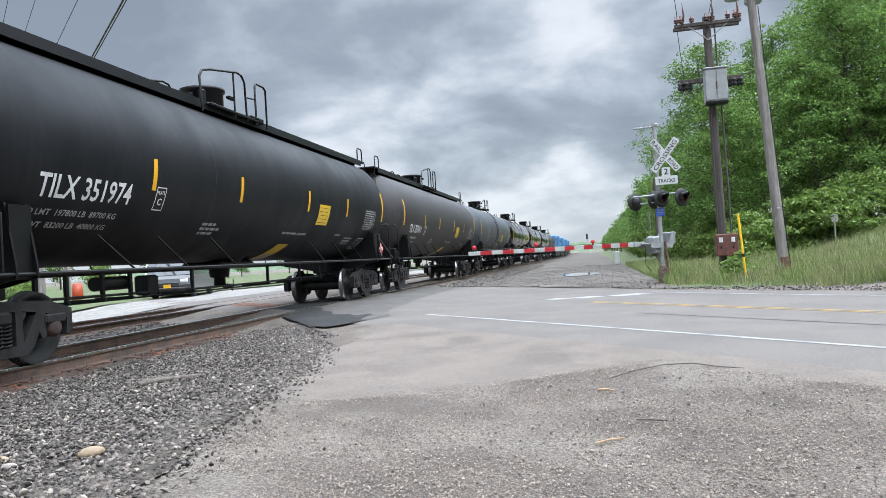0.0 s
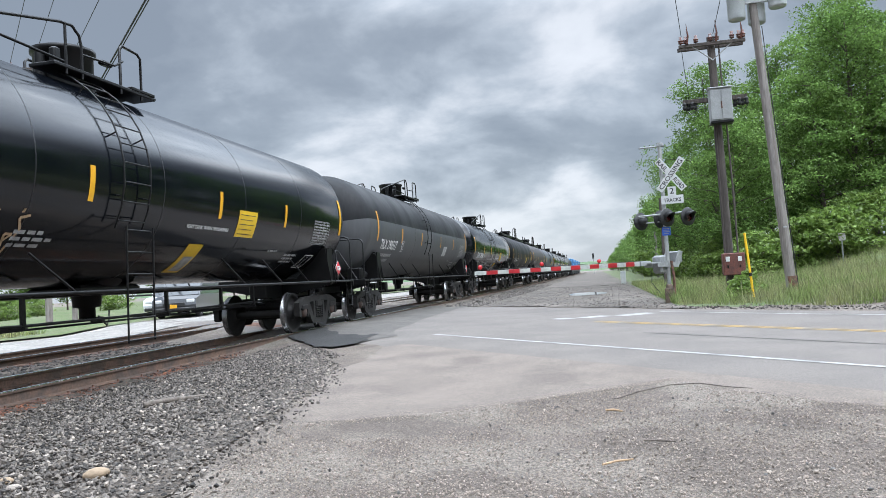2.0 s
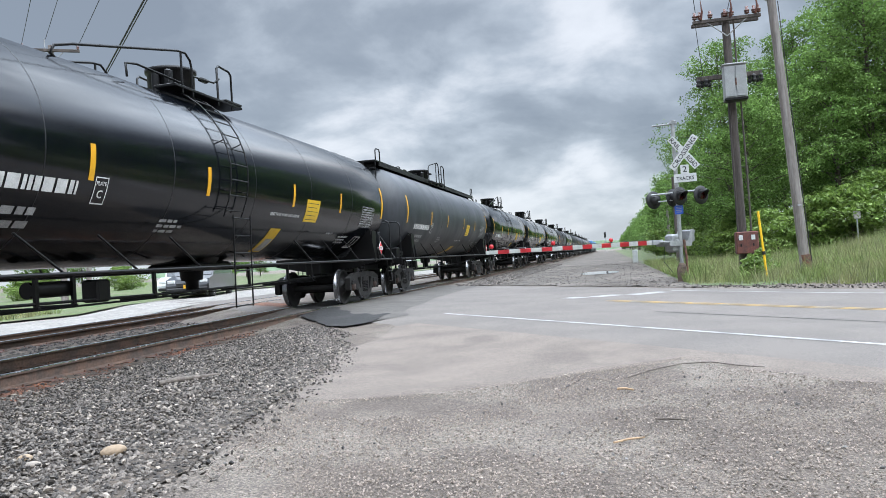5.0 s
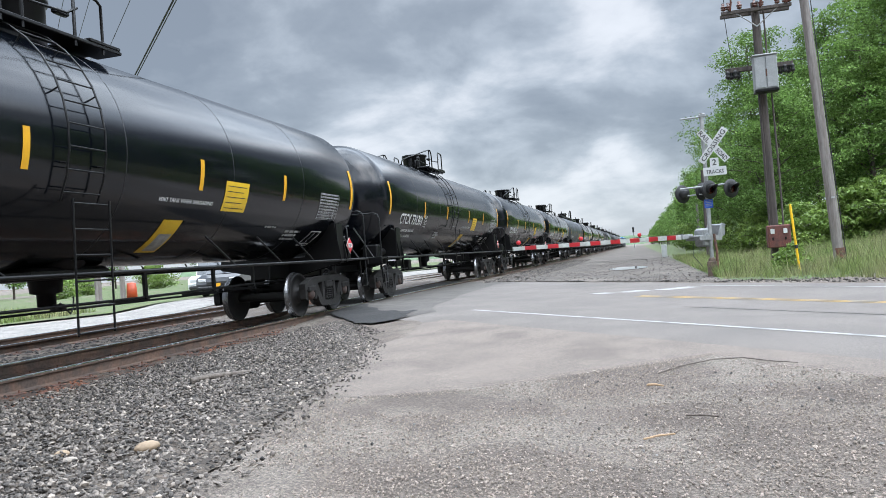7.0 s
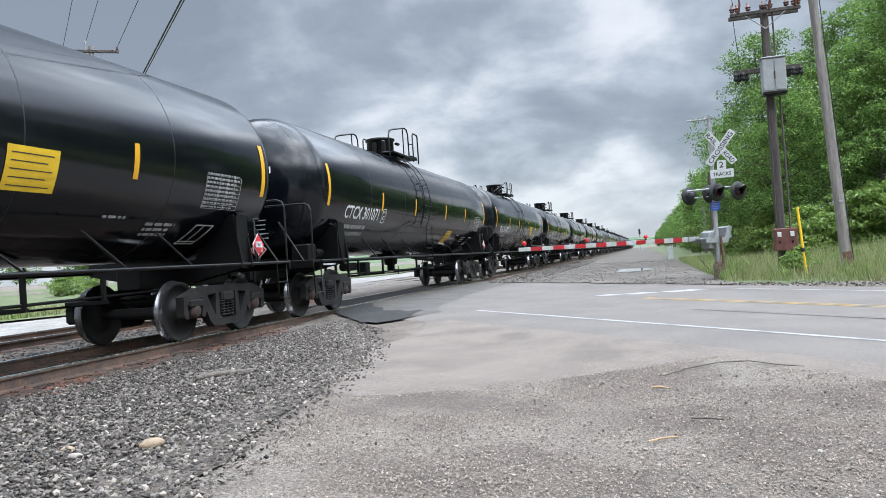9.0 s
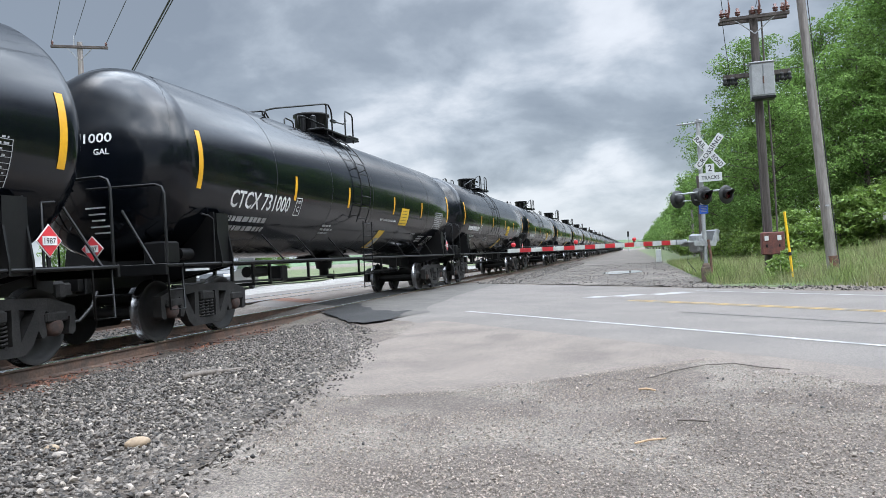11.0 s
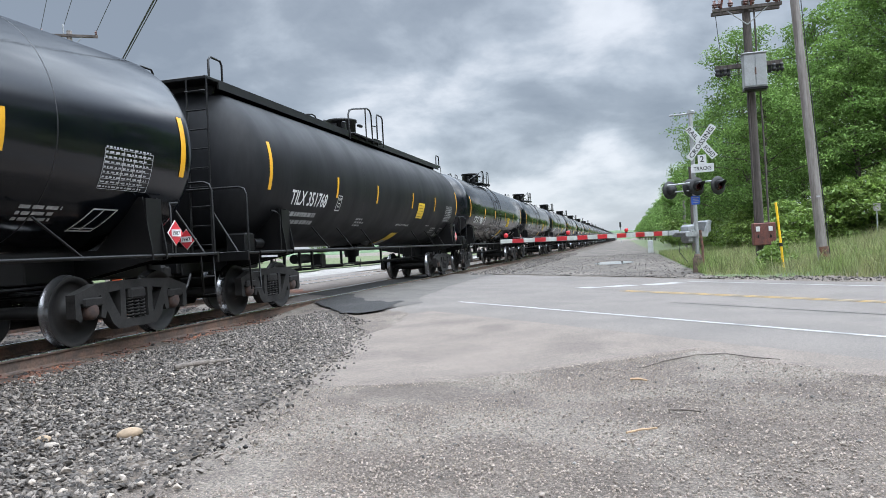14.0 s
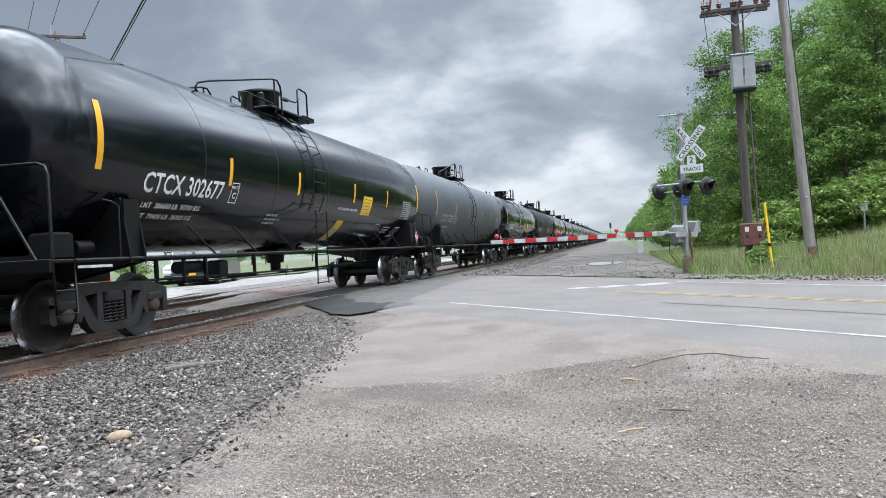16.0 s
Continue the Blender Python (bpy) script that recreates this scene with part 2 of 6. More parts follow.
M["yard"] = mat("pale_gravel_yard", (0.215, 0.200, 0.182), 0.95, col2=(0.170, 0.157, 0.142), scale=0.9, fine=9, fine_amt=0.2, bump=0.02, bump_scale=12, speck=0.25, speck_scale=14)
M["road_dark"] = mat("dark_worn_asphalt", (0.0678, 0.0594, 0.0518), 0.9, col2=(0.0878, 0.0772, 0.0673), scale=1.3, fine=60, fine_amt=0.12, bump=0.005, bump_scale=100, speck=0.25, speck_scale=90)
M["line_white"] = mat("white_road_paint", (0.2880, 0.2794, 0.2678), 0.7, col2=(0.2304, 0.2235, 0.2142), scale=5, fine=90, fine_amt=0.2, stain=(0.1498, 0.1440, 0.1382), stain_scale=3.0, stain_at=(0.50, 0.66))
M["line_yellow"] = mat("worn_yellow_road_paint", (0.3168, 0.1958, 0.0518), 0.75, col2=(0.2650, 0.1728, 0.0691), scale=4, fine=90, fine_amt=0.2, stain=(0.1728, 0.1498, 0.1152), stain_scale=2.0, stain_at=(0.52, 0.68))
M["grass_soil"] = mat("grass_covered_ground", (0.0604, 0.0895, 0.0261), 0.95, col2=(0.0869, 0.0998, 0.0435), scale=0.6, fine=14, fine_amt=0.4, bump=0.04, bump_scale=9, stain=(0.1111, 0.1048, 0.0679), stain_scale=0.22, stain_at=(0.52, 0.68))
M["grass"] = mat("grass_blades", (0.1451, 0.1990, 0.0545), 0.7, col2=(0.2273, 0.2254, 0.1048), scale=0.5, fine=3, fine_amt=0.3, island=0.45, thin=0.3)
M["leaf"] = mat("tree_leaves", (0.1100, 0.1928, 0.0460), 0.7, col2=(0.1475, 0.2391, 0.0598), scale=0.35, fine=1.6, fine_amt=0.35, island=0.5, thin=0.36, spec=0.25)
M["leaf_light"] = mat("young_bush_leaves", (0.1382, 0.2224, 0.0468), 0.5, col2=(0.1743, 0.2525, 0.0575), scale=1.0, fine=4, fine_amt=0.2, island=0.4, thin=0.45)
M["bark"] = mat("tree_bark", (0.10, 0.08, 0.065), 0.95, col2=(0.06, 0.05, 0.042), scale=4, streak=0.2, fine=25, fine_amt=0.3, bump=0.02, bump_scale=12)
M["pole_wood"] = mat("weathered_pole_wood", (0.0829, 0.0685, 0.0607), 0.95, col2=(0.0523, 0.0434, 0.0393), scale=9, streak=0.06, fine=60, fine_amt=0.3, bump=0.006, bump_scale=30)
M["pole_grey"] = mat("silver_grey_pole_wood", (0.2295, 0.2082, 0.1913), 0.95, col2=(0.1615, 0.1403, 0.1275), scale=9, streak=0.06, fine=60, fine_amt=0.25, bump=0.006, bump_scale=30)
M["galv"] = mat("galvanised_steel", (0.3231, 0.3299, 0.3299), 0.5, 0.35, col2=(0.2558, 0.2626, 0.2626), scale=6, fine=40, fine_amt=0.12)
M["silver_paint"] = mat("silver_mast_paint", (0.3366, 0.3433, 0.3366), 0.5, 0.2, col2=(0.2693, 0.2760, 0.2693), scale=5, fine=40, fine_amt=0.12, stain=(0.2020, 0.1818, 0.1549), stain_scale=3, stain_at=(0.6, 0.8))
M["box_grey"] = mat("pale_grey_cabinet", (0.2827, 0.2895, 0.2895), 0.55, col2=(0.2424, 0.2491, 0.2491), scale=3, fine=30, fine_amt=0.1, stain=(0.1481, 0.0741, 0.0404), stain_scale=4.0, stain_at=(0.68, 0.74))
M["box_rust"] = mat("rust_red_cabinet", (0.135, 0.045, 0.034), 0.8, col2=(0.085, 0.036, 0.03), scale=5, fine=30, fine_amt=0.25)
M["sign_white"] = mat("white_sign_sheet", (0.5381, 0.5453, 0.5381), 0.45, fine_amt=0.06, col2=(0.4798, 0.4872, 0.4798), scale=4)
M["arm_white"] = mat("dull_white_gate_arm", (0.33, 0.345, 0.325), 0.5, col2=(0.27, 0.285, 0.265), scale=5, fine=30, fine_amt=0.1)
M["arm_red"] = mat("red_gate_arm_stripe", (0.33, 0.012, 0.018), 0.4, fine_amt=0.08)
M["black"] = mat("flat_black_enamel", (0.012, 0.012, 0.012), 0.55, fine_amt=0.1)
M["lens_dark"] = mat("dark_red_lens", (0.0480, 0.0030, 0.0050), 0.12, fine_amt=0.1)
M["blue_sign"] = mat("blue_sign_sheet", (0.02, 0.10, 0.48), 0.4, fine_amt=0.06)
M["post_yellow"] = mat("yellow_plastic_marker", (0.82, 0.50, 0.01), 0.45, fine_amt=0.06, col2=(0.72, 0.42, 0.02), scale=4)
M["insulator"] = mat("brown_glazed_insulator", (0.10, 0.035, 0.025), 0.25, fine_amt=0.1)
M["can"] = mat("pale_grey_transformer", (0.4250, 0.4505, 0.4590), 0.5, col2=(0.3740, 0.3995, 0.4080), scale=3, fine=30, fine_amt=0.08)
M["wire"] = mat("dark_wire", (0.02, 0.02, 0.02), 0.6)
M["concrete"] = mat("stained_concrete", (0.30, 0.285, 0.26), 0.9, col2=(0.22, 0.21, 0.19), scale=6, fine=60, fine_amt=0.25, bump=0.004)
M["base_brown"] = mat("rust_stained_casting", (0.150, 0.105, 0.080), 0.9, col2=(0.095, 0.070, 0.055), scale=7, fine=50, fine_amt=0.3, bump=0.004)
M["water"] = mat("puddle_water", (0.10, 0.095, 0.09), 0.03, fine_amt=0.02, spec=0.8)
M["wood_stick"] = mat("dry_stick", (0.1350, 0.1125, 0.0938), 0.9, col2=(0.0825, 0.0675, 0.0562), scale=14, fine=60, fine_amt=0.3)
M["wood_fresh"] = mat("tan_wood_splinter", (0.40, 0.27, 0.16), 0.85, col2=(0.30, 0.20, 0.12), scale=14, fine=60, fine_amt=0.2)
M["tan_rock"] = mat("tan_cobble", (0.2480, 0.1798, 0.1178), 0.8, col2=(0.1984, 0.1426, 0.0930), scale=8, fine=50, fine_amt=0.15)
M["car_white"] = mat("white_car_paint", (0.72, 0.73, 0.74), 0.3, coat=0.6, fine_amt=0.03)
M["car_dark"] = mat("dark_car_paint", (0.02, 0.022, 0.026), 0.3, coat=0.6, fine_amt=0.05)
M["car_glass"] = mat("dark_car_glass", (0.012, 0.014, 0.016), 0.05, fine_amt=0.02, spec=0.8)
M["tyre"] = mat("tyre_rubber", (0.02, 0.02, 0.02), 0.8, fine_amt=0.1)
M["orange"] = mat("orange_plastic", (0.3750, 0.0500, 0.0100), 0.5, fine_amt=0.05)
M["loco_blue"] = mat("blue_locomotive_paint", (0.06, 0.19, 0.36), 0.4, col2=(0.05, 0.15, 0.30), scale=2, fine=20, fine_amt=0.1)
M["loco_dark"] = mat("dark_locomotive_paint", (0.02, 0.025, 0.032), 0.5, fine_amt=0.2)
M["far_green"] = mat("distant_woods", (0.09, 0.14, 0.075), 0.9, col2=(0.12, 0.17, 0.10), scale=0.08, fine=0.6, fine_amt=0.25)
lamp = bpy.data.materials.new("lit_red_lamp")
lamp.use_nodes = True
lamp.node_tree.nodes["Principled BSDF"].inputs["Base Color"].default_value = (0.30, 0.008, 0.012, 1)
lamp.node_tree.nodes["Principled BSDF"].inputs["Emission Color"].default_value = (1, 0.03, 0.05, 1)
lamp.node_tree.nodes["Principled BSDF"].inputs["Emission Strength"].default_value = 0.16
M["lamp_red"] = lamp


# ---- mesh helpers ----
class Build:
    """Collects vertices and faces for one mesh."""

    def __init__(self):
        self.v, self.f, self.s, self.mi = [], [], [], []

    def add(self, verts, faces, smooth=False, mi=0):
        o = len(self.v)
        self.v += [tuple(p) for p in verts]
        for fc in faces:
            self.f.append(tuple(i + o for i in fc))
            self.s.append(smooth)
            self.mi.append(mi)
        return self

    def box(self, c, size, bev=0.0, rz=0.0, mi=0):
        x, y, z = (k / 2 for k in size)
        b = min(bev, x * 0.9, y * 0.9, z * 0.9)
        cr, sr = math.cos(rz), math.sin(rz)
        if b <= 0:
            pts = [(sx * x, sy * y, sz * z) for sx in (-1, 1) for sy in (-1, 1) for sz in (-1, 1)]
            fcs = [(0, 1, 3, 2), (4, 6, 7, 5), (0, 4, 5, 1), (2, 3, 7, 6), (0, 2, 6, 4), (1, 5, 7, 3)]
        else:
            ring = [(x - b, -y), (x, -y + b), (x, y - b), (x - b, y), (-x + b, y), (-x, y - b), (-x, -y + b), (-x + b, -y)]
            pts = []
            for h, k in ((-z, b), (-z + b, 0), (z - b, 0), (z, b)):
                for px, py in ring:
                    pts.append((px - math.copysign(min(k, abs(px)), px), py - math.copysign(min(k, abs(py)), py), h))
            fcs = [tuple(range(7, -1, -1)), tuple(range(24, 32))]
            for r in range(3):
                for i in range(8):
                    j = (i + 1) % 8
                    fcs.append((r * 8 + i, r * 8 + j, r * 8 + 8 + j, r * 8 + 8 + i))
        return self.add([(c[0] + px * cr - py * sr, c[1] + px * sr + py * cr, c[2] + pz) for px, py, pz in pts], fcs, False, mi)

    def cyl(self, a, b, r, r2=None, n=12, caps=True, mi=0):
        a, b = Vector(a), Vector(b)
        r2 = r if r2 is None else r2
        d = (b - a).normalized()
        u = d.orthogonal().normalized()
        w = d.cross(u)
        ring = [(u * math.cos(k * math.tau / n) + w * math.sin(k * math.tau / n)) for k in range(n)]
        vs = [a + q * r for q in ring] + [b + q * r2 for q in ring]
        self.add(vs, [(i, (i + 1) % n, n + (i + 1) % n, n + i) for i in range(n)], True, mi)
        if caps:
            self.add(vs, [tuple(range(n - 1, -1, -1)), tuple(range(n, 2 * n))], False, mi)
        return self

    def tube(self, path, r, n=6, mi=0):
        pts = [Vector(p) for p in path]
        rings = []
        u = None
        for i, p in enumerate(pts):
            d = (pts[min(i + 1, len(pts) - 1)] - pts[max(i - 1, 0)]).normalized()
            u = d.orthogonal().normalized() if u is None else (u - d * u.dot(d)).normalized()
            w = d.cross(u)
            rr = r[i] if isinstance(r, (list, tuple)) else r
            rings.append([p + (u * math.cos(k * math.tau / n) + w * math.sin(k * math.tau / n)) * rr for k in range(n)])
        vs = [q for ring in rings for q in ring]
        fs = [(i * n + k, i * n + (k + 1) % n, (i + 1) * n + (k + 1) % n, (i + 1) * n + k) for i in range(len(pts) - 1) for k in range(n)]
        self.add(vs, fs, True, mi)
        self.add(vs, [tuple(range(n - 1, -1, -1)), tuple(range(len(vs) - n, len(vs)))], False, mi)
        return self

    def lathe(self, prof, c=(0, 0, 0), axis="Z", n=24, mi=0, smooth=True):
        """Turns (radius, height) pairs about an axis."""
        vs = []
        for r, h in prof:
            for k in range(n):
                a = k * math.tau / n
                p, q = r * math.cos(a), r * math.sin(a)
                vs.append({"Z": (c[0] + p, c[1] + q, c[2] + h), "X": (c[0] + h, c[1] + p, c[2] + q), "Y": (c[0] + q, c[1] + h, c[2] + p)}[axis])
        m = len(prof)
        fs = [(i * n + k, i * n + (k + 1) % n, (i + 1) * n + (k + 1) % n, (i + 1) * n + k) for i in range(m - 1) for k in range(n)]
        return self.add(vs, fs, smooth, mi)

    def prism(self, poly, x0, x1, axis="X", mi=0):
        """A polygon in the plane across the axis, given thickness from x0 to x1."""
        def at(p, h):
            return {"X": (h, p[0], p[1]), "Y": (p[0], h, p[1]), "Z": (p[0], p[1], h)}[axis]
        n = len(poly)
        vs = [at(p, x0) for p in poly] + [at(p, x1) for p in poly]
        fs = [tuple(range(n - 1, -1, -1)), tuple(range(n, 2 * n))] + [(i, (i + 1) % n, n + (i + 1) % n, n + i) for i in range(n)]
        return self.add(vs, fs, False, mi)

    def mesh(self, name, mats, fix=True):
        me = bpy.data.meshes.new(name)
        me.from_pydata(self.v, [], self.f)
        me.polygons.foreach_set("use_smooth", self.s)
        me.polygons.foreach_set("material_index", self.mi)
        for m in mats if isinstance(mats, (list, tuple)) else [mats]:
            me.materials.append(M[m] if isinstance(m, str) else m)
        if fix and len(self.f) < 20000:
            bm = bmesh.new()
            bm.from_mesh(me)
            bmesh.ops.recalc_face_normals(bm, faces=bm.faces)
            bm.to_mesh(me)
            bm.free()
        me.update()
        return me


def part(name, build, material, parent=None, label="", at=None):
    me = build if isinstance(build, bpy.types.Mesh) else build.mesh(name, material)
    ob = new(name, me)
    if parent is not None:
        ob.parent = parent
    if at is not None:
        ob.matrix_basis = at
    if label:
        ob["label"] = label
    return ob


def thing(name, label, category, at=None, group="", kind=""):
    ob = new(name)
    ob.empty_display_size = 0.3
    if at is not None:
        ob.matrix_basis = at
    return tagged(ob, label, category, group, kind)


TEXT_CACHE = {}


def text_geometry(body, size):
    """Vertices and faces of a line of the built-in font, its left end at 0, its base line at 0, and its width."""
    key = (body, size)
    if key not in TEXT_CACHE:
        cu = bpy.data.curves.new("lettering", "FONT")
        cu.body, cu.size, cu.resolution_u, cu.offset = body, size, 2, size * 0.016
        ob = bpy.data.objects.new("lettering", cu)
        scene.collection.objects.link(ob)
        bpy.context.view_layer.update()
        me = bpy.data.meshes.new_from_object(ob.evaluated_get(bpy.context.evaluated_depsgraph_get()))
        bpy.data.objects.remove(ob)
        vs = [tuple(v.co)[:2] for v in me.vertices]
        fs = [tuple(p.vertices) for p in me.polygons]
        bpy.data.meshes.remove(me)
        lo, hi = min(v[0] for v in vs), max(v[0] for v in vs)
        TEXT_CACHE[key] = ([(v[0] - lo, v[1]) for v in vs], fs, hi - lo)
    return TEXT_CACHE[key]


def smooth01(a, b, v):
    u = min(1.0, max(0.0, (v - a) / (b - a)))
    return u * u * (3 - 2 * u)


# ---- ground ----
R2 = math.sqrt(0.5)


def ground_z(x, y):
    """Height of the bare ground: road crown at the rails, falling to the east; a low bank beyond the road."""
    p = (x + y) * R2
    q = 0.966 * x + 0.259 * y
    z = -0.03 - 0.019 * min(11.0, max(0.0, q + 2.1))
    z -= 0.17 * smooth01(7.4, 3.4, p)
    s = (x - 2.4) * smooth01(18.0, 20.5, p)
    if s > 0:
        z += 0.05 * min(s, 40) * smooth01(0, 4, s) + 1.3 * smooth01(6, 16, s)
    return z


def road_xy(p, e):
    return (p + e) * R2, (p - e) * R2


def spread(a, b, n):
    return [a + (b - a) * i / (n - 1) for i in range(n)]


def sheet(name, us, vs, place, lift, material, label, category, rough_z=0.0, fade=(), fade_v=None):
    """A ground sheet over a grid of u and v; place(u, v) gives x and y."""
    pts = []
    for v in vs:
        for u in us:
            x, y = place(u, v)
            h = lift(x, y) if callable(lift) else lift
            if fade and u in fade:
                h = -0.02
            if fade_v is not None and v == fade_v:
                h = -0.2
            pts.append((x, y, ground_z(x, y) + h + rough_z * noise.noise((x * 1.7, y * 1.7, 3.1))))
    n = len(us)
    fs = [(j * n + i, j * n + i + 1, (j + 1) * n + i + 1, (j + 1) * n + i) for j in range(len(vs) - 1) for i in range(n - 1)]
    b = Build().add(pts, fs, True)
    return tagged(new(name, b.mesh(name, material, fix=False)), label, category, kind="structure")


xs = [-1500, -700, -300, -120, -60, -40, -30] + spread(-24, 24, 97) + [28, 34, 42, 60, 120, 300, 700, 1500]
ys = [-600, -200, -60, -20, -8] + spread(-4, 60, 129) + [64, 70, 78, 90, 110, 140, 180, 240, 320, 450, 700, 1200, 2500]
sheet("ground", xs, ys, lambda u, v: (u, v), -0.012, "lot", "packed grey gravel lot and bare dirt ground", "ground", 0.012)

# the far service track beside the rails, dirt and cinders
sheet("gravel_track", spread(-5.2, 2.6, 14), spread(21, 60, 60) + [70, 85, 110, 150, 220, 400],
      lambda u, v: (u + 0.25 * noise.noise((u, v * 0.3, 1.0)), max(v, 24.1 - u)), 0.004, "dirt", "grey cinder track running beside the rails", "ground", 0.03)
# land west of the rails
sheet("gravel_yard", spread(-40, -14.6, 20), spread(6, 90, 60), lambda u, v: (u, v), 0.02, "yard", "pale gravel yard across the tracks", "ground", 0.0)

# road, laid at 45 degrees across the rails
sheet("road", [6.2 + 0.0 * k for k in range(1)] + spread(6.6, 16.4, 24) + [16.75], spread(-70, -20, 50) + spread(-19.8, 4, 240) + spread(5, 40, 30),
      lambda u, v: road_xy(u + (0.16 * noise.noise((v * 0.8, 7.0, 0.0)) + 0.12 * noise.noise((v * 5, 7.0, 0.0)) if u in (6.2, 16.75) else 0.0), v), 0.012, "road",
      "worn grey two-lane asphalt road over the crossing", "road", fade=(6.2, 16.75))


def apron_low(e):
    ks = [(-11.4, 6.05), (-10.6, 5.4), (-10.1, 4.76), (-9.66, 4.18), (-8.24, 3.26), (-7.07, 2.5), (-6.6, 2.5), (-6.25, 3.2), (-5.95, 4.0), (-5.75, 4.6), (-5.55, 5.3), (-5.2, 6.1)]
    for (a, pa), (b, pb) in zip(ks, ks[1:]):
        if a <= e <= b:
            return pa + (pb - pa) * (e - a) / (b - a)
    return 6.2


sheet("apron", spread(0, 1, 14), spread(-11.4, -5.2, 160),
      lambda u, v: road_xy(apron_low(v) + 0.22 * noise.noise((v * 2.5, 0.0, 5.0)) + 0.1 * noise.noise((v * 9, 0.0, 5.0)) + u * (6.75 - apron_low(v)), v), 0.008, "apron",
      "pale broken asphalt apron at the road edge", "pavement", fade=(0,))
sheet("worn_strip", spread(0, 1, 10), spread(-6.2, 3.0, 200),
      lambda u, v: road_xy(6.02 + 0.16 * noise.noise((v * 1.5, 4.0, 5.0)) + 0.1 * noise.noise((v * 8, 0.0, 5.0)) + u * 0.85, v), 0.007, "apron",
      "crumbling asphalt road shoulder", "pavement", fade=(0,))



def patch_xy(u, v):
    # strip beside the near rail: u across from the rail, v along
    x = -6.97 + u * (1.9 + 1.1 * (1 - v) ** 3 + 0.4 * noise.noise((v * 4, 2.0, 2.0)))
    y0, y1 = 15.55 - 1.56 * (x + 6.92) + 1.3 * max(0.0, x + 5.5) ** 2 + 0.25 * noise.noise((x * 3, 0, 1)) + 0.12 * noise.noise((x * 11, 3, 1)), 23.3 - x
    return x, y0 + (y1 - y0) * v


sheet("crossing_strip", spread(0, 1, 12), spread(0.02, 1, 60), patch_xy, 0.018, "road_dark", "dark grey worn asphalt strip along the crossing rails", "pavement")
sheet("crossing_patch", spread(0, 1, 24), spread(0, 1, 12), lambda u, v: patch_xy(u * (0.86 + 0.16 * noise.noise((v * 3, 8.0, 0))), v * (0.13 + 0.05 * noise.noise((u * 4, 5.0, 0)))), 0.026, "patch", "dark broken asphalt edge beside the crossing rails", "pavement")
# near-track infill takes the dark patch colour to paint in the train's shade
for xa, xb, m_, lb in ((-8.38, -7.15, "patch", "asphalt between the crossing rails, darkened for the train's shade"), (-11.25, -8.58, "apron", "pale worn asphalt between the two tracks"), (-12.68, -11.45, "apron", "pale worn asphalt between the rails")):
    sheet("crossing_infill", spread(xa, xb, 5), spread(0, 1, 30), lambda u, v: (u, 9.3 - u + 0.6 + v * 13.6), 0.022, m_, lb, "pavement")
sheet("rust_stain", spread(-11.2, -8.65, 10), spread(0, 1, 10), lambda u, v: (u, 9.9 - u + (0.1 + v) * (1.0 + 0.9 * noise.noise((u * 2, 1.0, 0)))), 0.026, "rust_dirt", "rust-brown stain across the crossing asphalt", "pavement")


def stripe(name, p0, p1, e0, e1, material, label, n=60, wob=0.0):
    sheet(name, spread(p0, p1, 3), spread(e0, e1, n), lambda u, v: road_xy(u + wob * noise.noise((v, u * 3, 0)), v), 0.017, material, label, "road marking")


stripe("edge_line", 7.80, 7.91, -12.5, 30, "line_white", "thin white edge line on asphalt", wob=0.02)
stripe("edge_line", 15.29, 15.41, -13.2, 30, "line_white", "thin white edge line on asphalt", wob=0.02)
stripe("centre_line", 11.70, 11.80, -12.0, 30, "line_yellow", "worn double yellow centre line", wob=0.02)
stripe("centre_line", 11.90, 12.00, -12.0, 30, "line_yellow", "worn double yellow centre line", wob=0.02)
for pa, pb in ((12.05, 12.55), (12.7, 13.55), (13.65, 14.85)):
    stripe("stop_line", pa, pb, -13.85 + 0.35 * (pa - 12), -13.35 + 0.35 * (pa - 12), "line_white", "broken white stop line across one lane", n=4)
stripe("skid_mark", 9.97, 10.01, -9.0, -2.0, "patch", "thin dark tar line on the road")


# ---- ballast and rails ----
def ballast_edge(y):
    ks = [(-30, -2.4), (3.8, -2.7), (5.9, -3.1), (8.7, -3.55), (10.4, -4.0), (12, -4.9), (13.2, -5.5), (16.5, -6.9)]
    for (a, xa), (b, xb) in zip(ks, ks[1:]):
        if a <= y <= b:
            return xa + (xb - xa) * (y - a) / (b - a)
    return -6.9


def near_bed(u, v):
    xe = ballast_edge(v) + 0.18 * noise.noise((v * 1.3, 9.0, 0.0))
    x = -15.0 + u * (xe + 15.0)
    return x, min(v, 8.75 - x)


def bed_lift(x, y):
    # the bed shades out to nothing at its foot and is lower than the rail foot
    return -0.19 - ground_z(x, y) + 0.03 * noise.noise((x * 2, y * 2, 0)) if x < -6.0 else (0.006 + 0.02 * max(0.0, noise.noise((x * 2, y * 2, 0))))


sheet("ballast", spread(0, 1, 50), spread(-30, 0, 16) + spread(0.4, 16.4, 60), near_bed, bed_lift, "ballast_bed", "grey crushed stone ballast bed of the railway", "ballast")
sheet("ballast", spread(0, 1, 40), spread(0, 1, 90), lambda u, v: (-15 + u * (10.2 + 0.25 * noise.noise((v * 60, 3.0, 0.0))), 23.7 + 15 - u * 10.2 + (v ** 3) * 380), bed_lift, "ballast_bed",
      "grey crushed stone ballast bed of the railway", "ballast")

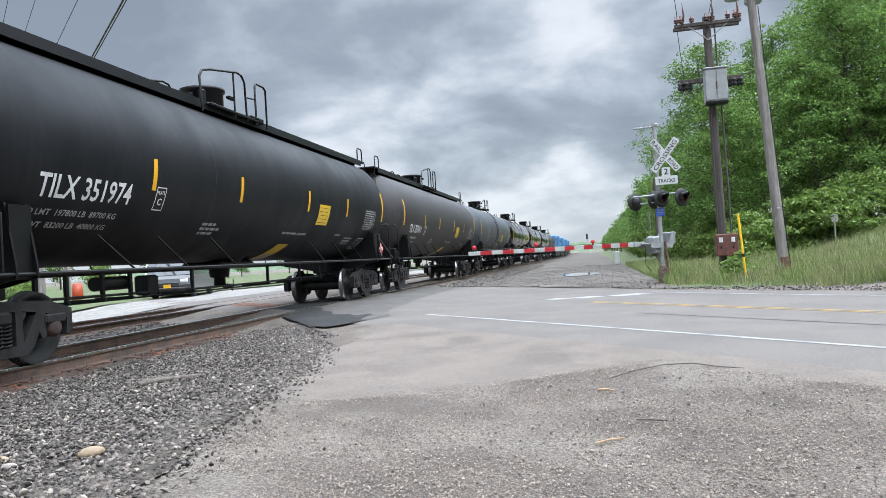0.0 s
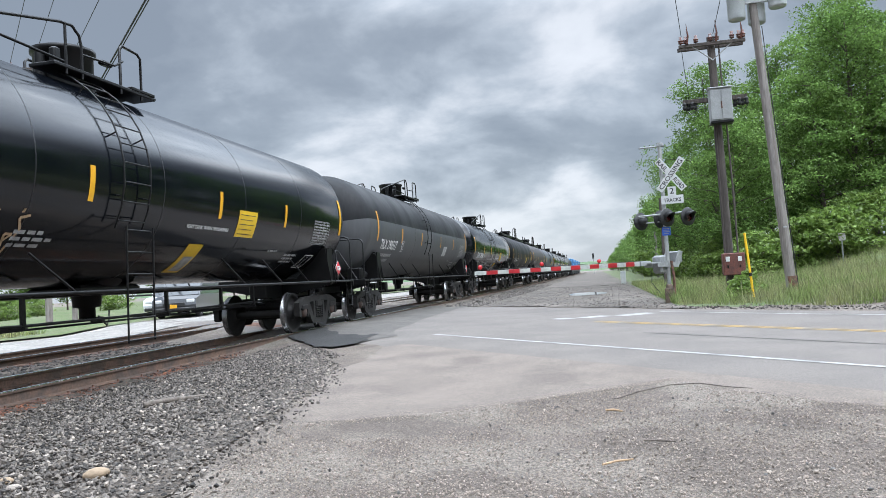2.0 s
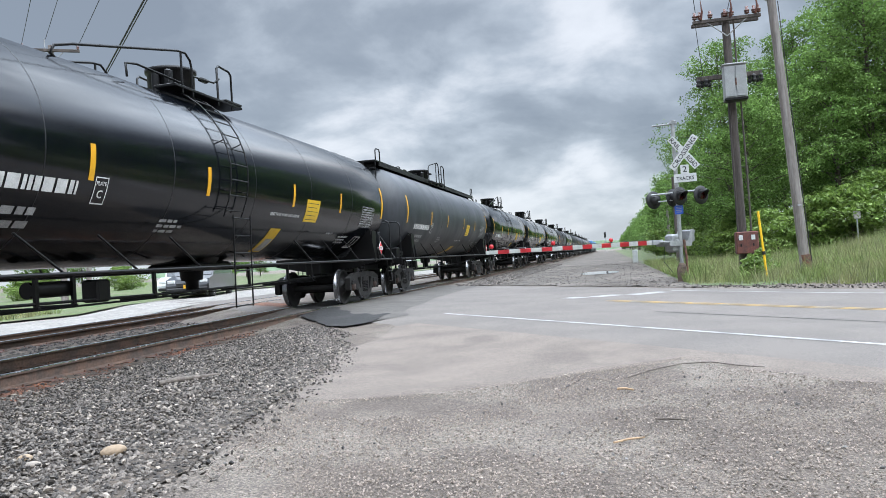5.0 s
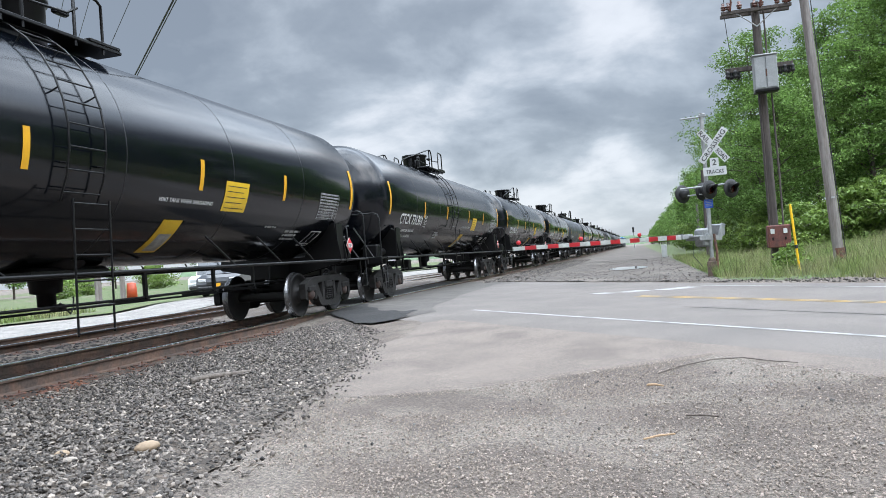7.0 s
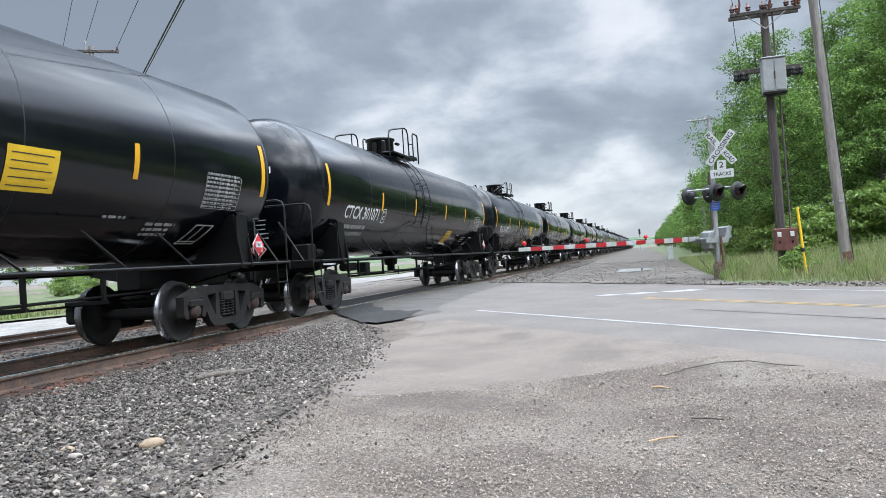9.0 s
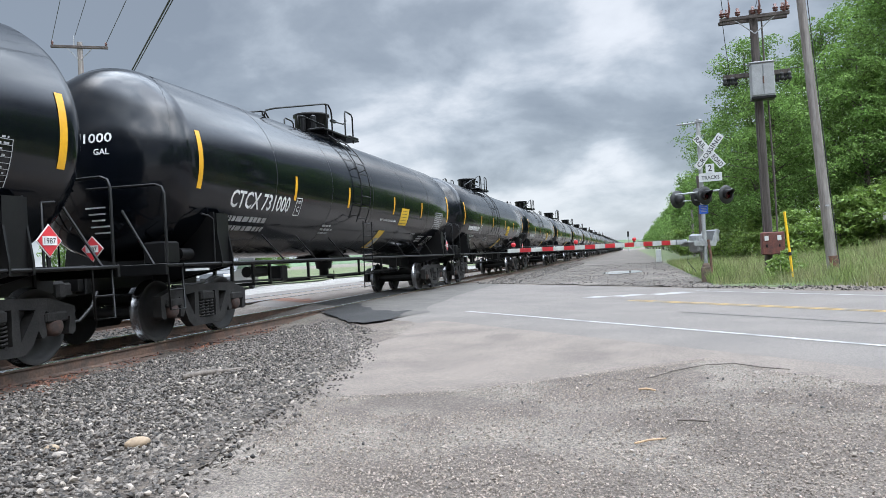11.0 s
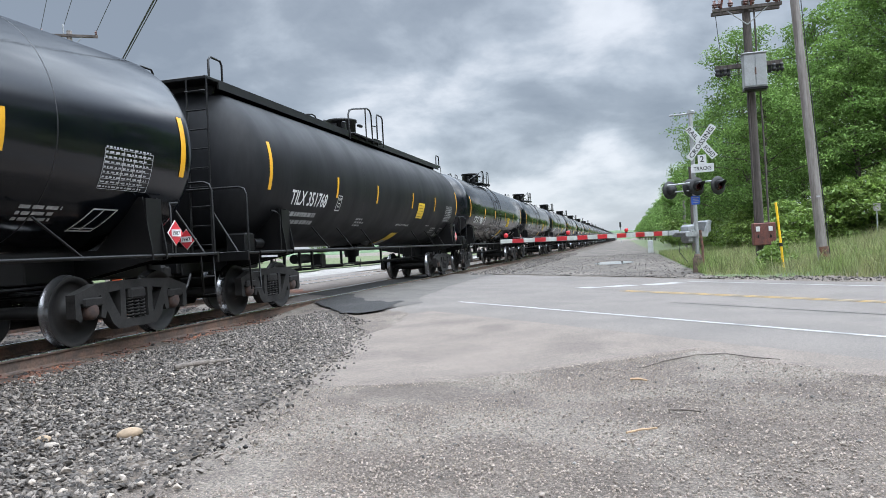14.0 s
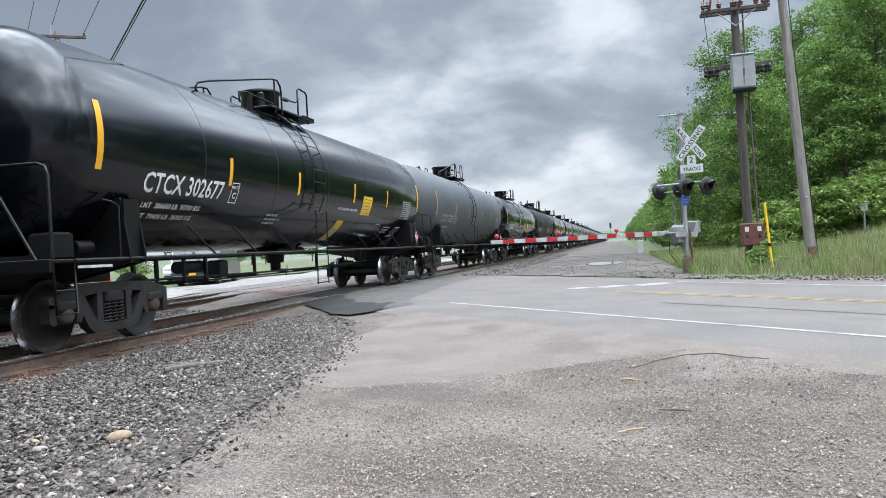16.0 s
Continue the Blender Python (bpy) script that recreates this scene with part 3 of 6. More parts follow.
sheet("rusty_fines", spread(0, 1, 8), spread(-20, 15.6, 120), lambda u, v: (-6.98 + u * (0.62 + 0.16 * noise.noise((v * 2.2, 1.0, 4.0))), min(v, 8.8 + 6.9)), lambda x, y: -0.200 - ground_z(x, y) - 0.03 * smooth01(-6.6, -6.3, x) + 0.012 * noise.noise((x * 5, y * 5, 0)),
      "rust_dirt", "rust-brown dirt and fines along the rail foot", "ballast")

ROCK_V = [(0, 0, 1), (0.9, 0, 0.3), (0.25, 0.85, 0.35), (-0.75, 0.5, 0.3), (-0.7, -0.55, 0.4), (0.3, -0.85, 0.3),
          (0.7, 0.5, -0.4), (-0.3, 0.85, -0.4), (-0.9, 0, -0.3), (-0.25, -0.8, -0.45), (0.75, -0.5, -0.35), (0, 0, -0.8)]
ROCK_F = [(0, 1, 2), (0, 2, 3), (0, 3, 4), (0, 4, 5), (0, 5, 1), (1, 6, 2), (2, 7, 3), (3, 8, 4), (4, 9, 5), (5, 10, 1),
          (6, 7, 2), (7, 8, 3), (8, 9, 4), (9, 10, 5), (10, 6, 1), (11, 7, 6), (11, 8, 7), (11, 9, 8), (11, 10, 9), (11, 6, 10)]


def stones(name, spots, size, material, label, flat=0.6, sink=0.35, seed=1):
    """Many loose stones in one mesh, each turned and misshapen."""
    rng = np.random.default_rng(seed)
    n = len(spots)
    base = np.array(ROCK_V)
    jit = 1 + 0.38 * rng.uniform(-1, 1, (n, 12, 1)) + 0.12 * rng.uniform(-1, 1, (n, 12, 3))
    v = base[None] * jit
    v *= np.stack([rng.uniform(0.75, 1.35, n), rng.uniform(0.6, 1.0, n), rng.uniform(0.4, 0.95, n) * flat / 0.6], 1)[:, None, :]
    s = rng.uniform(size[0] ** 0.5, size[1] ** 0.5, n) ** 2
    tilt = rng.normal(0, 0.45, n)
    ct, st = np.cos(tilt)[:, None], np.sin(tilt)[:, None]
    v = np.stack([v[..., 0] * ct - v[..., 2] * st, v[..., 1], v[..., 0] * st + v[..., 2] * ct], 2)
    a = rng.uniform(0, 6.283, n)
    c, k = np.cos(a)[:, None], np.sin(a)[:, None]
    v = np.stack([v[..., 0] * c - v[..., 1] * k, v[..., 0] * k + v[..., 1] * c, v[..., 2]], 2) * s[:, None, None]
    z = np.array([p[2] for p in spots]) + s * (0.5 - sink)
    v += np.stack([np.array([p[0] for p in spots]), np.array([p[1] for p in spots]), z], 1)[:, None, :]
    f = (np.array(ROCK_F)[None] + (np.arange(n) * 12)[:, None, None]).reshape(-1, 3)
    me = bpy.data.meshes.new(name)
    me.from_pydata(v.reshape(-1, 3).tolist(), [], f.tolist())
    me.materials.append(M[material])
    me.update()
    return tagged(new(name, me), label, "stones", kind="stuff")


rng0 = random.Random(7)


def bed_z(x, y):
    return ground_z(x, y) + bed_lift(x, y)


def bed_spots(n, y0, y1, outer=0.42):
    out = []
    while len(out) < n:
        y = y0 + (y1 - y0) * rng0.random() ** 1.25
        xe = ballast_edge(y) + outer * rng0.random() ** 2 * rng0.choice((-1, 1, 1))
        x = -6.48 + (xe + 6.48) * rng0.random()
        if x + y < 8.9 and y < 15.3 - 1.56 * (x + 6.92):
            out.append((x, y, bed_z(x, y) + (0.03 * rng0.random() if x < xe - 0.7 else 0.0)))
    return out


stones("ballast_stones", bed_spots(46000, 1.2, 15.5), (0.008, 0.023), "stone", "loose angular grey crushed stones on the trackside", seed=2)
stones("pale_ballast_stones", bed_spots(3600, 1.2, 15.0), (0.009, 0.026), "stone_pale", "scattered pale tan and white crushed stones", seed=3)
stones("ballast_stones", [(x, y, bed_z(x, y)) for x, y in ((-4.6 - 2.1 * rng0.random(), 28.6 + 46 * rng0.random() ** 1.6) for _ in range(7000))],
       (0.03, 0.075), "stone", "loose angular grey crushed stones beyond the road", seed=4)
# stones coloured darker than the ballast for oil and the shade under the train
stones("crib_stones", [(x, y, -0.20) for x, y in ((-14.4 + 7.6 * rng0.random(), 3 + 17 * rng0.random()) for _ in range(9000)) if x + y < 8.9], (0.02, 0.05), "crib_stone",
       "oily crushed stones between the rails, darkened for the train's shade", seed=6)


stones("track_gravel", [(x, y, ground_z(x, y)) for x, y in ((-5.0 + 7.3 * rng0.random(), 23 + 40 * rng0.random() ** 1.5) for _ in range(4500)) if x + y > 24.3 and ((x + 0.65) / 1.4) ** 2 + ((y - 39.5) / 3.0) ** 2 > 1], (0.010, 0.04), "stone", "loose grey and brown stones on the cinder track", seed=12)


stones("rust_crumbs", [(-6.97 + 0.72 * rng0.random() ** 1.3, y, -0.205) for y in (1.5 + 14.3 * rng0.random() for _ in range(9000))], (0.012, 0.036), "rust_dirt", "rust-brown flakes and crumbs along the rail foot", flat=0.35, seed=22)


stones("crossing_rubble", [(x, 15.55 - 1.56 * (x + 6.92) + 0.5 * (rng0.random() - 0.6), -0.13 + 0.01 * (x + 6)) for x in (-6.7 + 2.6 * rng0.random() for _ in range(420))], (0.008, 0.026), "stone", "loose stones against the broken asphalt edge", seed=23)


def lot_spots(n):
    out = []
    while len(out) < n:
        y = 1.9 + 7.6 * rng0.random() ** 1.5
        x = ballast_edge(y) + 0.2 + (7.2 + 0.3 * y) * rng0.random()
        p, e = (x + y) * R2, (x - y) * R2
        if p > 6.0 or (p > apron_low(e) - 0.1 and -11.4 < e < -5.2 and rng0.random() > 0.06):
            continue
        if noise.noise((x * 0.9, y * 0.9, 4.0)) + 0.35 * rng0.random() < -0.12:
            continue
        out.append((x, y, ground_z(x, y)))
    return out


stones("lot_pebbles", lot_spots(56000), (0.0032, 0.0095), "pebble", "fine grey crushed gravel lying on the lot", seed=8)
stones("dark_gravel", lot_spots(420), (0.005, 0.015), "dark_stone", "scattered dark angular stones lying on the lot", seed=18)
stones("lot_stones", lot_spots(520), (0.006, 0.018), "stone_pale", "larger loose grey stones lying on the lot", seed=9)
stones("verge_rubble", [(x, y, ground_z(x, y)) for x, y in (road_xy(17.0 + 1.3 * rng0.random(), -16.5 + 9 * rng0.random()) for _ in range(420))], (0.015, 0.05), "stone",
       "broken rubble along the road verge", seed=10)


def rail_profile():
    return [(-0.075, -0.18), (0.075, -0.18), (0.07, -0.165), (0.012, -0.150), (0.010, -0.045), (0.036, -0.035), (0.036, -0.012)]


def rail_line(x, parent, y0=-40, y1=500):
    half = rail_profile()
    poly = half + [(-px, pz) for px, pz in reversed(half[2:])]
    b = Build().prism([(x + px, pz) for px, pz in poly], y0, y1, "Y")
    r = part("rail", b, "rail", parent)
    h = Build().prism([(x - 0.036, -0.011), (x + 0.036, -0.011), (x + 0.034, -0.003), (x + 0.026, 0.0), (x - 0.026, 0.0), (x - 0.034, -0.003)], y0, y1, "Y")
    part("rail_head", h, "railhead", r, "bright worn steel running surface")


tie_mesh = Build().box((0, 0, 0), (2.6, 0.23, 0.18), 0.015).mesh("tie", "tie")
plate_mesh = Build().box((0, 0, 0), (0.36, 0.19, 0.018), 0.004).cyl((0.12, 0.05, 0), (0.12, 0.05, 0.04), 0.014, n=6).cyl((-0.12, -0.05, 0), (-0.12, -0.05, 0.04), 0.014, n=6).mesh("tie_plate", "rust")
rng1 = random.Random(3)
for cx, n_tie in ((-7.7675, 60), (-12.07, 34)):
    tr = thing("railway_track", "railway track with rusty steel rails on dark timber ties", "railway track", kind="structure")
    for sx in (-0.7175, 0.7175):
        rail_line(cx + sx, tr)
    # single ties on the stretch nearest to the crossing, the rest joined
    for k in range(n_tie):
        y = 0.5 + 0.53 * k
        if 8.9 < y + cx + 1.3 and y + cx - 1.3 < 23.5:
            continue
        tie = part("tie", tie_mesh, None, tr, at=pose(cx + rng1.uniform(-0.05, 0.05), y, -0.276, 0, 0, rng1.uniform(-1.2, 1.2)))
        for sx in (-0.7175, 0.7175):
            part("tie_plate", plate_mesh, None, tie, at=pose(sx, 0, 0.094))
    rest = Build()
    for k in range(260):
        y = -30 + 0.53 * k
        if 0.3 < y < 0.5 + 0.53 * n_tie or (8.9 < y + cx + 1.3 and y + cx - 1.3 < 23.5):
            continue
        rest.box((cx, y, -0.276), (2.6, 0.23, 0.18))
    part("tie_row", rest, "tie", tr)["kind"] = "stuff"

# ---- loose things on the ground ----
def cobble(x, y, r, sq, material, label):
    b = Build()
    prof = [(0.001, -1), (0.55, -0.82), (0.9, -0.4), (1, 0), (0.88, 0.45), (0.5, 0.85), (0.001, 1)]
    b.lathe([(a * r, h * r * sq) for a, h in prof], n=14)
    ob = part("cobble", b, material, at=pose(x, y, ground_z(x, y) + r * sq * 0.75, 4, 3, 40 * x))
    ob.scale = (1.25, 0.85, 1)
    return tagged(ob, label, "stone")


cobble(-3.46, 4.50, 0.072, 0.62, "tan_rock", "rounded tan cobble lying on trackside gravel")
cobble(-4.05, 4.35, 0.045, 0.7, "tan_rock", "small rounded tan stone among ballast")
cobble(-3.86, 4.2, 0.05, 0.55, "stone_pale", "small pale cobble among ballast")
cobble(-1.15, 3.4, 0.05, 0.4, "stone", "flat grey stone lying on the gravel lot")


def stick(name, pts, r, material, label):
    path = [(x, y, ground_z(x, y) + h) for x, y, h in pts]
    n = len(path)
    b = Build().tube(path, [r * (1 - 0.5 * abs(i / (n - 1) - 0.3)) for i in range(n)], 6)
    return tagged(part(name, b, material), label, "stick")


stick("stick", [(-4.95, 7.25, 0.05), (-4.83, 7.42, 0.06), (-4.66, 7.6, 0.055), (-4.5, 7.78, 0.05)], 0.035, "wood_stick", "broken grey weathered stick lying on the ballast")
stick("splinter", [(-0.06, 4.96, 0.012), (0.03, 5.02, 0.02), (0.14, 5.10, 0.012)], 0.009, "wood_fresh", "pale tan splinter of wood on the gravel lot")
stick("splinter", [(-0.02, 6.68, 0.012), (0.05, 6.66, 0.018), (0.12, 6.62, 0.01)], 0.012, "wood_fresh", "tan dry leaf curl on the gravel lot")
stick("twig", [(0.09, 7.15, 0.01), (0.3, 7.42, 0.012), (0.62, 7.66, 0.012), (0.9, 7.66, 0.012), (1.12, 7.42, 0.012), (1.32, 7.3, 0.01)], 0.007, "wood_stick", "long thin curved twig lying on gravel")
stick("twig", [(0.24, 5.62, 0.01), (0.34, 5.60, 0.012), (0.46, 5.56, 0.01)], 0.009, "wood_stick", "short dark twig lying on gravel")

puddle = Build()
ring = []
for k in range(40):
    a = k * math.tau / 40
    rr = 1 + 0.18 * noise.noise((math.cos(a) * 1.5, math.sin(a) * 1.5, 8))
    ring.append((-0.65 + 1.05 * rr * math.cos(a), 39.5 + 2.3 * rr * math.sin(a), -0.21))
puddle.add(ring, [tuple(range(40))])
tagged(part("puddle", puddle, "water"), "shallow puddle reflecting the pale sky on cinders", "puddle", kind="structure")


# ---- crossing signal ----
def sign_text(parent, body, size, c, width, material="ink", rot=None, name="lettering"):
    """Letters on a plane that faces -y (towards the lot), centred at c and pressed to a width."""
    vs, fs, w = text_geometry(body, size)
    k = width / w
    b = Build().add([((x - w / 2) * k, 0, y - size * 0.36) for x, y in vs], fs)
    ob = part(name, b, material, parent, at=pose(*c) @ (rot or Matrix.Identity(4)))
    return ob


MX, MY = 2.32, 26.0
MZ = ground_z(MX, MY)
sig = thing("crossing_signal", "silver railroad crossing signal mast with crossbuck and flashing lights", "crossing signal", pose(MX, MY, MZ, 0, 0, -8))
H0 = -MZ
part("mast", Build().cyl((0, 0, 0.5), (0, 0, 5.15 + H0), 0.065, n=16).cyl((0, 0, 5.15 + H0), (0, 0, 5.2 + H0), 0.075, n=16), "silver_paint", sig)
part("base", Build().box((0, 0, 0.2), (0.32, 0.32, 0.6), 0.02).lathe([(0.13, 0.45), (0.12, 0.56), (0.08, 0.62), (0.001, 0.62)], n=12), "base_brown", sig, "rusty stained cast base on a concrete block")
part("guard_pipe", Build().tube([(0.16, -0.1, 0.1), (0.17, -0.1, 0.8), (0.12, -0.08, 1.4)], 0.045), "rust", sig)
part("top_bracket", Build().box((-0.26, 0, 5.08 + H0), (0.85, 0.09, 0.05), 0.01).box((0.02, 0, 5.12 + H0), (0.22, 0.14, 0.12), 0.02), "galv", sig)
XC = (0.30, -0.12, 4.07 + H0)
for ang, words in ((-52, ("RAIL", "ROAD")), (52, ("CROSSING",))):
    r = Matrix.Rotation(radians(-ang), 4, "Y")
    off = -0.012 if ang > 0 else 0.0
    blade = part("crossbuck_blade", Build().box((0, 0, 0), (1.32, 0.01, 0.23), 0.004), "sign_white", sig, "white reflective crossbuck blade with black letters", at=pose(XC[0], XC[1] + off, XC[2]) @ r)
    if len(words) == 2:
        sign_text(blade, words[0], 0.215, (-0.40, -0.008, 0), 0.44)
        sign_text(blade, words[1], 0.215, (0.40, -0.008, 0), 0.44)
    else:
        sign_text(blade, words[0], 0.215, (0, -0.008, 0), 1.18)
part("crossbuck_bracket", Build().box((0.15, -0.06, 4.07 + H0), (0.3, 0.06, 0.08)), "galv", sig)
tp = part("track_count_sign", Build().box((0, 0, 0.13), (0.27, 0.01, 0.33), 0.004).box((0, 0, -0.14), (0.72, 0.01, 0.28), 0.004), "sign_white", sig, "white T-shaped track count sign", at=pose(0.30, -0.13, 3.36 + H0))
sign_text(tp, "2", 0.28, (0, -0.008, 0.16), 0.13)
sign_text(tp, "TRACKS", 0.17, (0, -0.008, -0.15), 0.56)
part("crossarm", Build().tube([(-0.85, 0.02, 2.74 + H0), (0.95, -0.05, 2.78 + H0)], 0.03, 8).tube([(-0.85, 0.1, 2.5 + H0), (0.2, 0.05, 2.52 + H0)], 0.02, 8), "silver_paint", sig)


def flasher(x, y, z, face, material="lens_dark"):
    """Round black backing with a hooded lens; face 1 looks to -y."""
    rot = pose(x, y, z, 0, 0, 46 if face > 0 else 226)
    fl = part("flasher", Build().lathe([(0.001, 0.02), (0.305, 0.02), (0.31, 0.0), (0.305, -0.012), (0.16, -0.014)], axis="Y", n=28)
              .lathe([(0.001, 0.22), (0.09, 0.21), (0.15, 0.12), (0.16, 0.0)], axis="Y", n=20), "black", sig, "round black flasher with hooded red lens", at=rot)
    hood = Build()
    n = 18
    vs, fs = [], []
    for j, (d, r) in enumerate(((-0.01, 0.165), (-0.33, 0.15))):
        for k in range(n + 1):
            a = radians(-50 + 280 * k / n)
            cut = 0.35 + 0.65 * max(0.0, math.sin(a)) if j else 1
            vs.append((r * math.cos(a), d * cut, r * math.sin(a)))
    fs = [(k, k + 1, n + 2 + k, n + 1 + k) for k in range(n)]
    hood.add(vs, fs, True)
    h = part("hood", hood, "black", fl)
    sol = h.modifiers.new("thickness", "SOLIDIFY")
    sol.thickness = 0.006
    part("lens", Build().lathe([(0.001, -0.05), (0.08, -0.045), (0.135, -0.02), (0.15, -0.012)], axis="Y", n=20), material, fl, "dark red round lens")
    return fl


flasher(0.10, -0.22, 2.62 + H0, 1)
flasher(0.76, -0.22, 2.60 + H0, 1)
flasher(-0.80, 0.2, 2.58 + H0, -1)
flasher(-0.14, 0.2, 2.60 + H0, -1)
bl = part("emergency_sign", Build().box((0.03, -0.09, 2.17 + H0), (0.27, 0.012, 0.29), 0.004), "blue_sign", sig, "small blue emergency notice sign with faint writing")
for k in range(4):
    part("notice_line", Build().box((0.03, -0.098, 2.26 + H0 - 0.055 * k), (0.2 - 0.03 * (k % 2), 0.004, 0.018)), "white_dim", bl)
# gate machine, counterweight and arm
gate = thing("crossing_gate", "lowered crossing gate arm with red and white stripes", "crossing gate", pose(MX - 0.12, MY - 0.2, MZ, 0, 0, 135))
# local +y runs along the arm, out over the road
part("mechanism", Build().box((0.30, -0.18, 1.30), (0.42, 0.5, 0.62), 0.06).cyl((0.05, -0.12, 1.36), (0.6, -0.12, 1.36), 0.07), "galv", gate, "weathered grey gate mechanism housing")
part("counterweight_arm", Build().prism([(0.35, 1.22), (-0.7, 1.18), (-0.95, 1.7), (-0.78, 1.75), (-0.55, 1.36), (0.35, 1.36)], 0.56, 0.60).prism([(0.35, 1.22), (-0.7, 1.18), (-0.95, 1.7), (-0.78, 1.75), (-0.55, 1.36), (0.35, 1.36)], 0.0, 0.04), "galv", gate)
part("counterweight", Build().box((0.3, -0.85, 1.52), (0.6, 0.16, 0.42), 0.04), "galv", gate)
part("arm_clamp", Build().box((0.3, 0.35, 1.36), (0.5, 0.5, 0.05), 0.01).box((0.3, 0.65, 1.36), (0.14, 0.5, 0.16), 0.01), "galv", gate)
ARM_Z = 1.36
seg, y = 0.4064, 0.75
k = 0
while y < 7.55:
    ln = min(seg, 7.75 - y)
    part("stripe", Build().box((0.3, y + ln / 2, ARM_Z), (0.045, ln, 0.155 - 0.006 * y), 0.004), "arm_red" if k % 2 == 1 else "arm_white", gate, "red stripe" if k % 2 else "white stripe")
    y += ln
    k += 1
for ly in (7.45, 5.15, 2.75):
    gl = part("gate_lamp", Build().lathe([(0.001, -0.05), (0.045, -0.045), (0.062, -0.025), (0.062, 0.025), (0.045, 0.045), (0.001, 0.05)], (0.3, ly, ARM_Z + 0.165), "X", 16), "lamp_red", gate, "round lit red gate lamp")
    part("lamp_bracket", Build().box((0.3, ly, ARM_Z + 0.1), (0.03, 0.05, 0.08)), "black", gl)
part("cable", Build().tube([(0.33, 0.7, ARM_Z + 0.09)] + [(0.33, 0.7 + 0.5 * i, ARM_Z + 0.085 + 0.01 * (i % 2)) for i in range(1, 14)], 0.008, 5), "wire", gate)
part("support_leg", Build().tube([(0.3, 0.3, 1.2), (0.34, 0.32, 0.7), (0.2, 0.1, 0.35)], 0.012, 5), "wire", gate)


# ---- poles ----
def wood_pole(x, y, top, r0, r1, lean, material, label):
    z = ground_z(x, y)
    ob = thing("utility_pole", label, "utility pole", pose(x, y, z))
    n = 9
    path = [(lean[0] * i / (n - 1), lean[1] * i / (n - 1), -0.3 + (top - z + 0.3) * i / (n - 1)) for i in range(n)]
    part("pole", Build().tube(path, [r0 + (r1 - r0) * i / (n - 1) for i in range(n)], 14), material, ob)
    return ob, z


def insulator(parent, x, y, z, h=0.2, k=1.0):
    part("insulator", Build().lathe([(r_ * k, z_) for r_, z_ in ((0.012, -0.06), (0.012, 0.0), (0.05, 0.01), (0.055, 0.05), (0.03, 0.07), (0.06, 0.09), (0.06, 0.13), (0.03, 0.15), (0.035, h), (0.001, h + 0.01))], (x, y, z), n=12), "insulator", parent, "brown glazed insulator")


P1, z1 = wood_pole(4.66, 28.2, 9.25, 0.165, 0.135, (-0.08, 0), "pole_wood", "dark weathered wooden utility pole with crossarms and cabinets")
part("crossarm", Build().box((-0.08, -0.22, 8.95 - z1), (2.3, 0.12, 0.12), 0.01), "pole_wood", P1)
part("crossarm", Build().box((-0.08, 0.22, 8.95 - z1), (2.3, 0.12, 0.12), 0.01), "pole_wood", P1)
part("brace", Build().tube([(-0.75, -0.24, 8.9 - z1), (-0.08, -0.2, 8.35 - z1)], 0.02).tube([(0.6, -0.24, 8.9 - z1), (-0.08, -0.2, 8.35 - z1)], 0.02), "galv", P1)
part("crossarm", Build().box((-0.05, 0.25, 7.0 - z1), (2.25, 0.12, 0.16), 0.01), "pole_wood", P1)
for ix in (-1.15, -0.98, -0.62, -0.12, 0.1, 0.62, 0.86, 1.0):
    insulator(P1, ix, -0.22, 9.05 - z1, 0.26, 1.55)
for ix, iy in ((-1.12, 0.18), (-0.98, 0.3), (-0.86, 0.17), (-0.74, 0.3), (0.66, 0.3), (0.78, 0.17), (0.92, 0.28), (1.03, 0.18)):
    part("hanging_insulator", Build().lathe([(0.015, 0.2), (0.06, 0.17), (0.085, 0.1), (0.05, 0.06), (0.09, 0.0), (0.085, -0.06), (0.03, -0.1), (0.001, -0.11)], (ix, iy, 6.78 - z1), n=10), "black", P1, "dark hanging insulator")
for sx in (-1, 1):
    part("terminal_wire", Build().tube([(sx * 1.08, 0.18, 6.68 - z1), (sx * 0.93, 0.2, 6.52 - z1), (sx * 0.7, 0.25, 6.66 - z1), (sx * 0.35, 0.2, 6.7 - z1)], 0.014, 5), "wire", P1)
for ix in (-0.95, 0.05, 0.9):
    part("cutout", Build().tube([(ix, -0.3, 9.0 - z1), (ix + 0.05, -0.34, 9.28 - z1), (ix + 0.02, -0.3, 9.75 - z1)], [0.04, 0.035, 0.01], 8), "insulator", P1, "brown fuse cutout")
cab = part("cabinet", Build().box((0.02, -0.42, 6.62 - z1), (0.76, 0.42, 1.16), 0.02).box((0.02, -0.42, 7.23 - z1), (0.84, 0.5, 0.06), 0.02), "box_grey", P1, "pale grey steel cabinet with rust streaks")
part("cabinet_door", Build().box((-0.17, -0.645, 6.62 - z1), (0.34, 0.02, 1.06), 0.008).box((0.21, -0.645, 6.62 - z1), (0.34, 0.02, 1.06), 0.008), "box_grey", cab)
part("cabinet_tray", Build().box((0.02, -0.42, 6.0 - z1), (0.78, 0.46, 0.1), 0.02), "black_steel", cab)
part("door_latch", Build().box((0.03, -0.66, 6.6 - z1), (0.04, 0.03, 0.26), 0.008), "rust", cab)
rc = part("meter_cabinet", Build().box((0.05, -0.42, 0.92 - z1), (0.74, 0.42, 0.78), 0.03), "box_rust", P1, "rust-red steel meter cabinet")
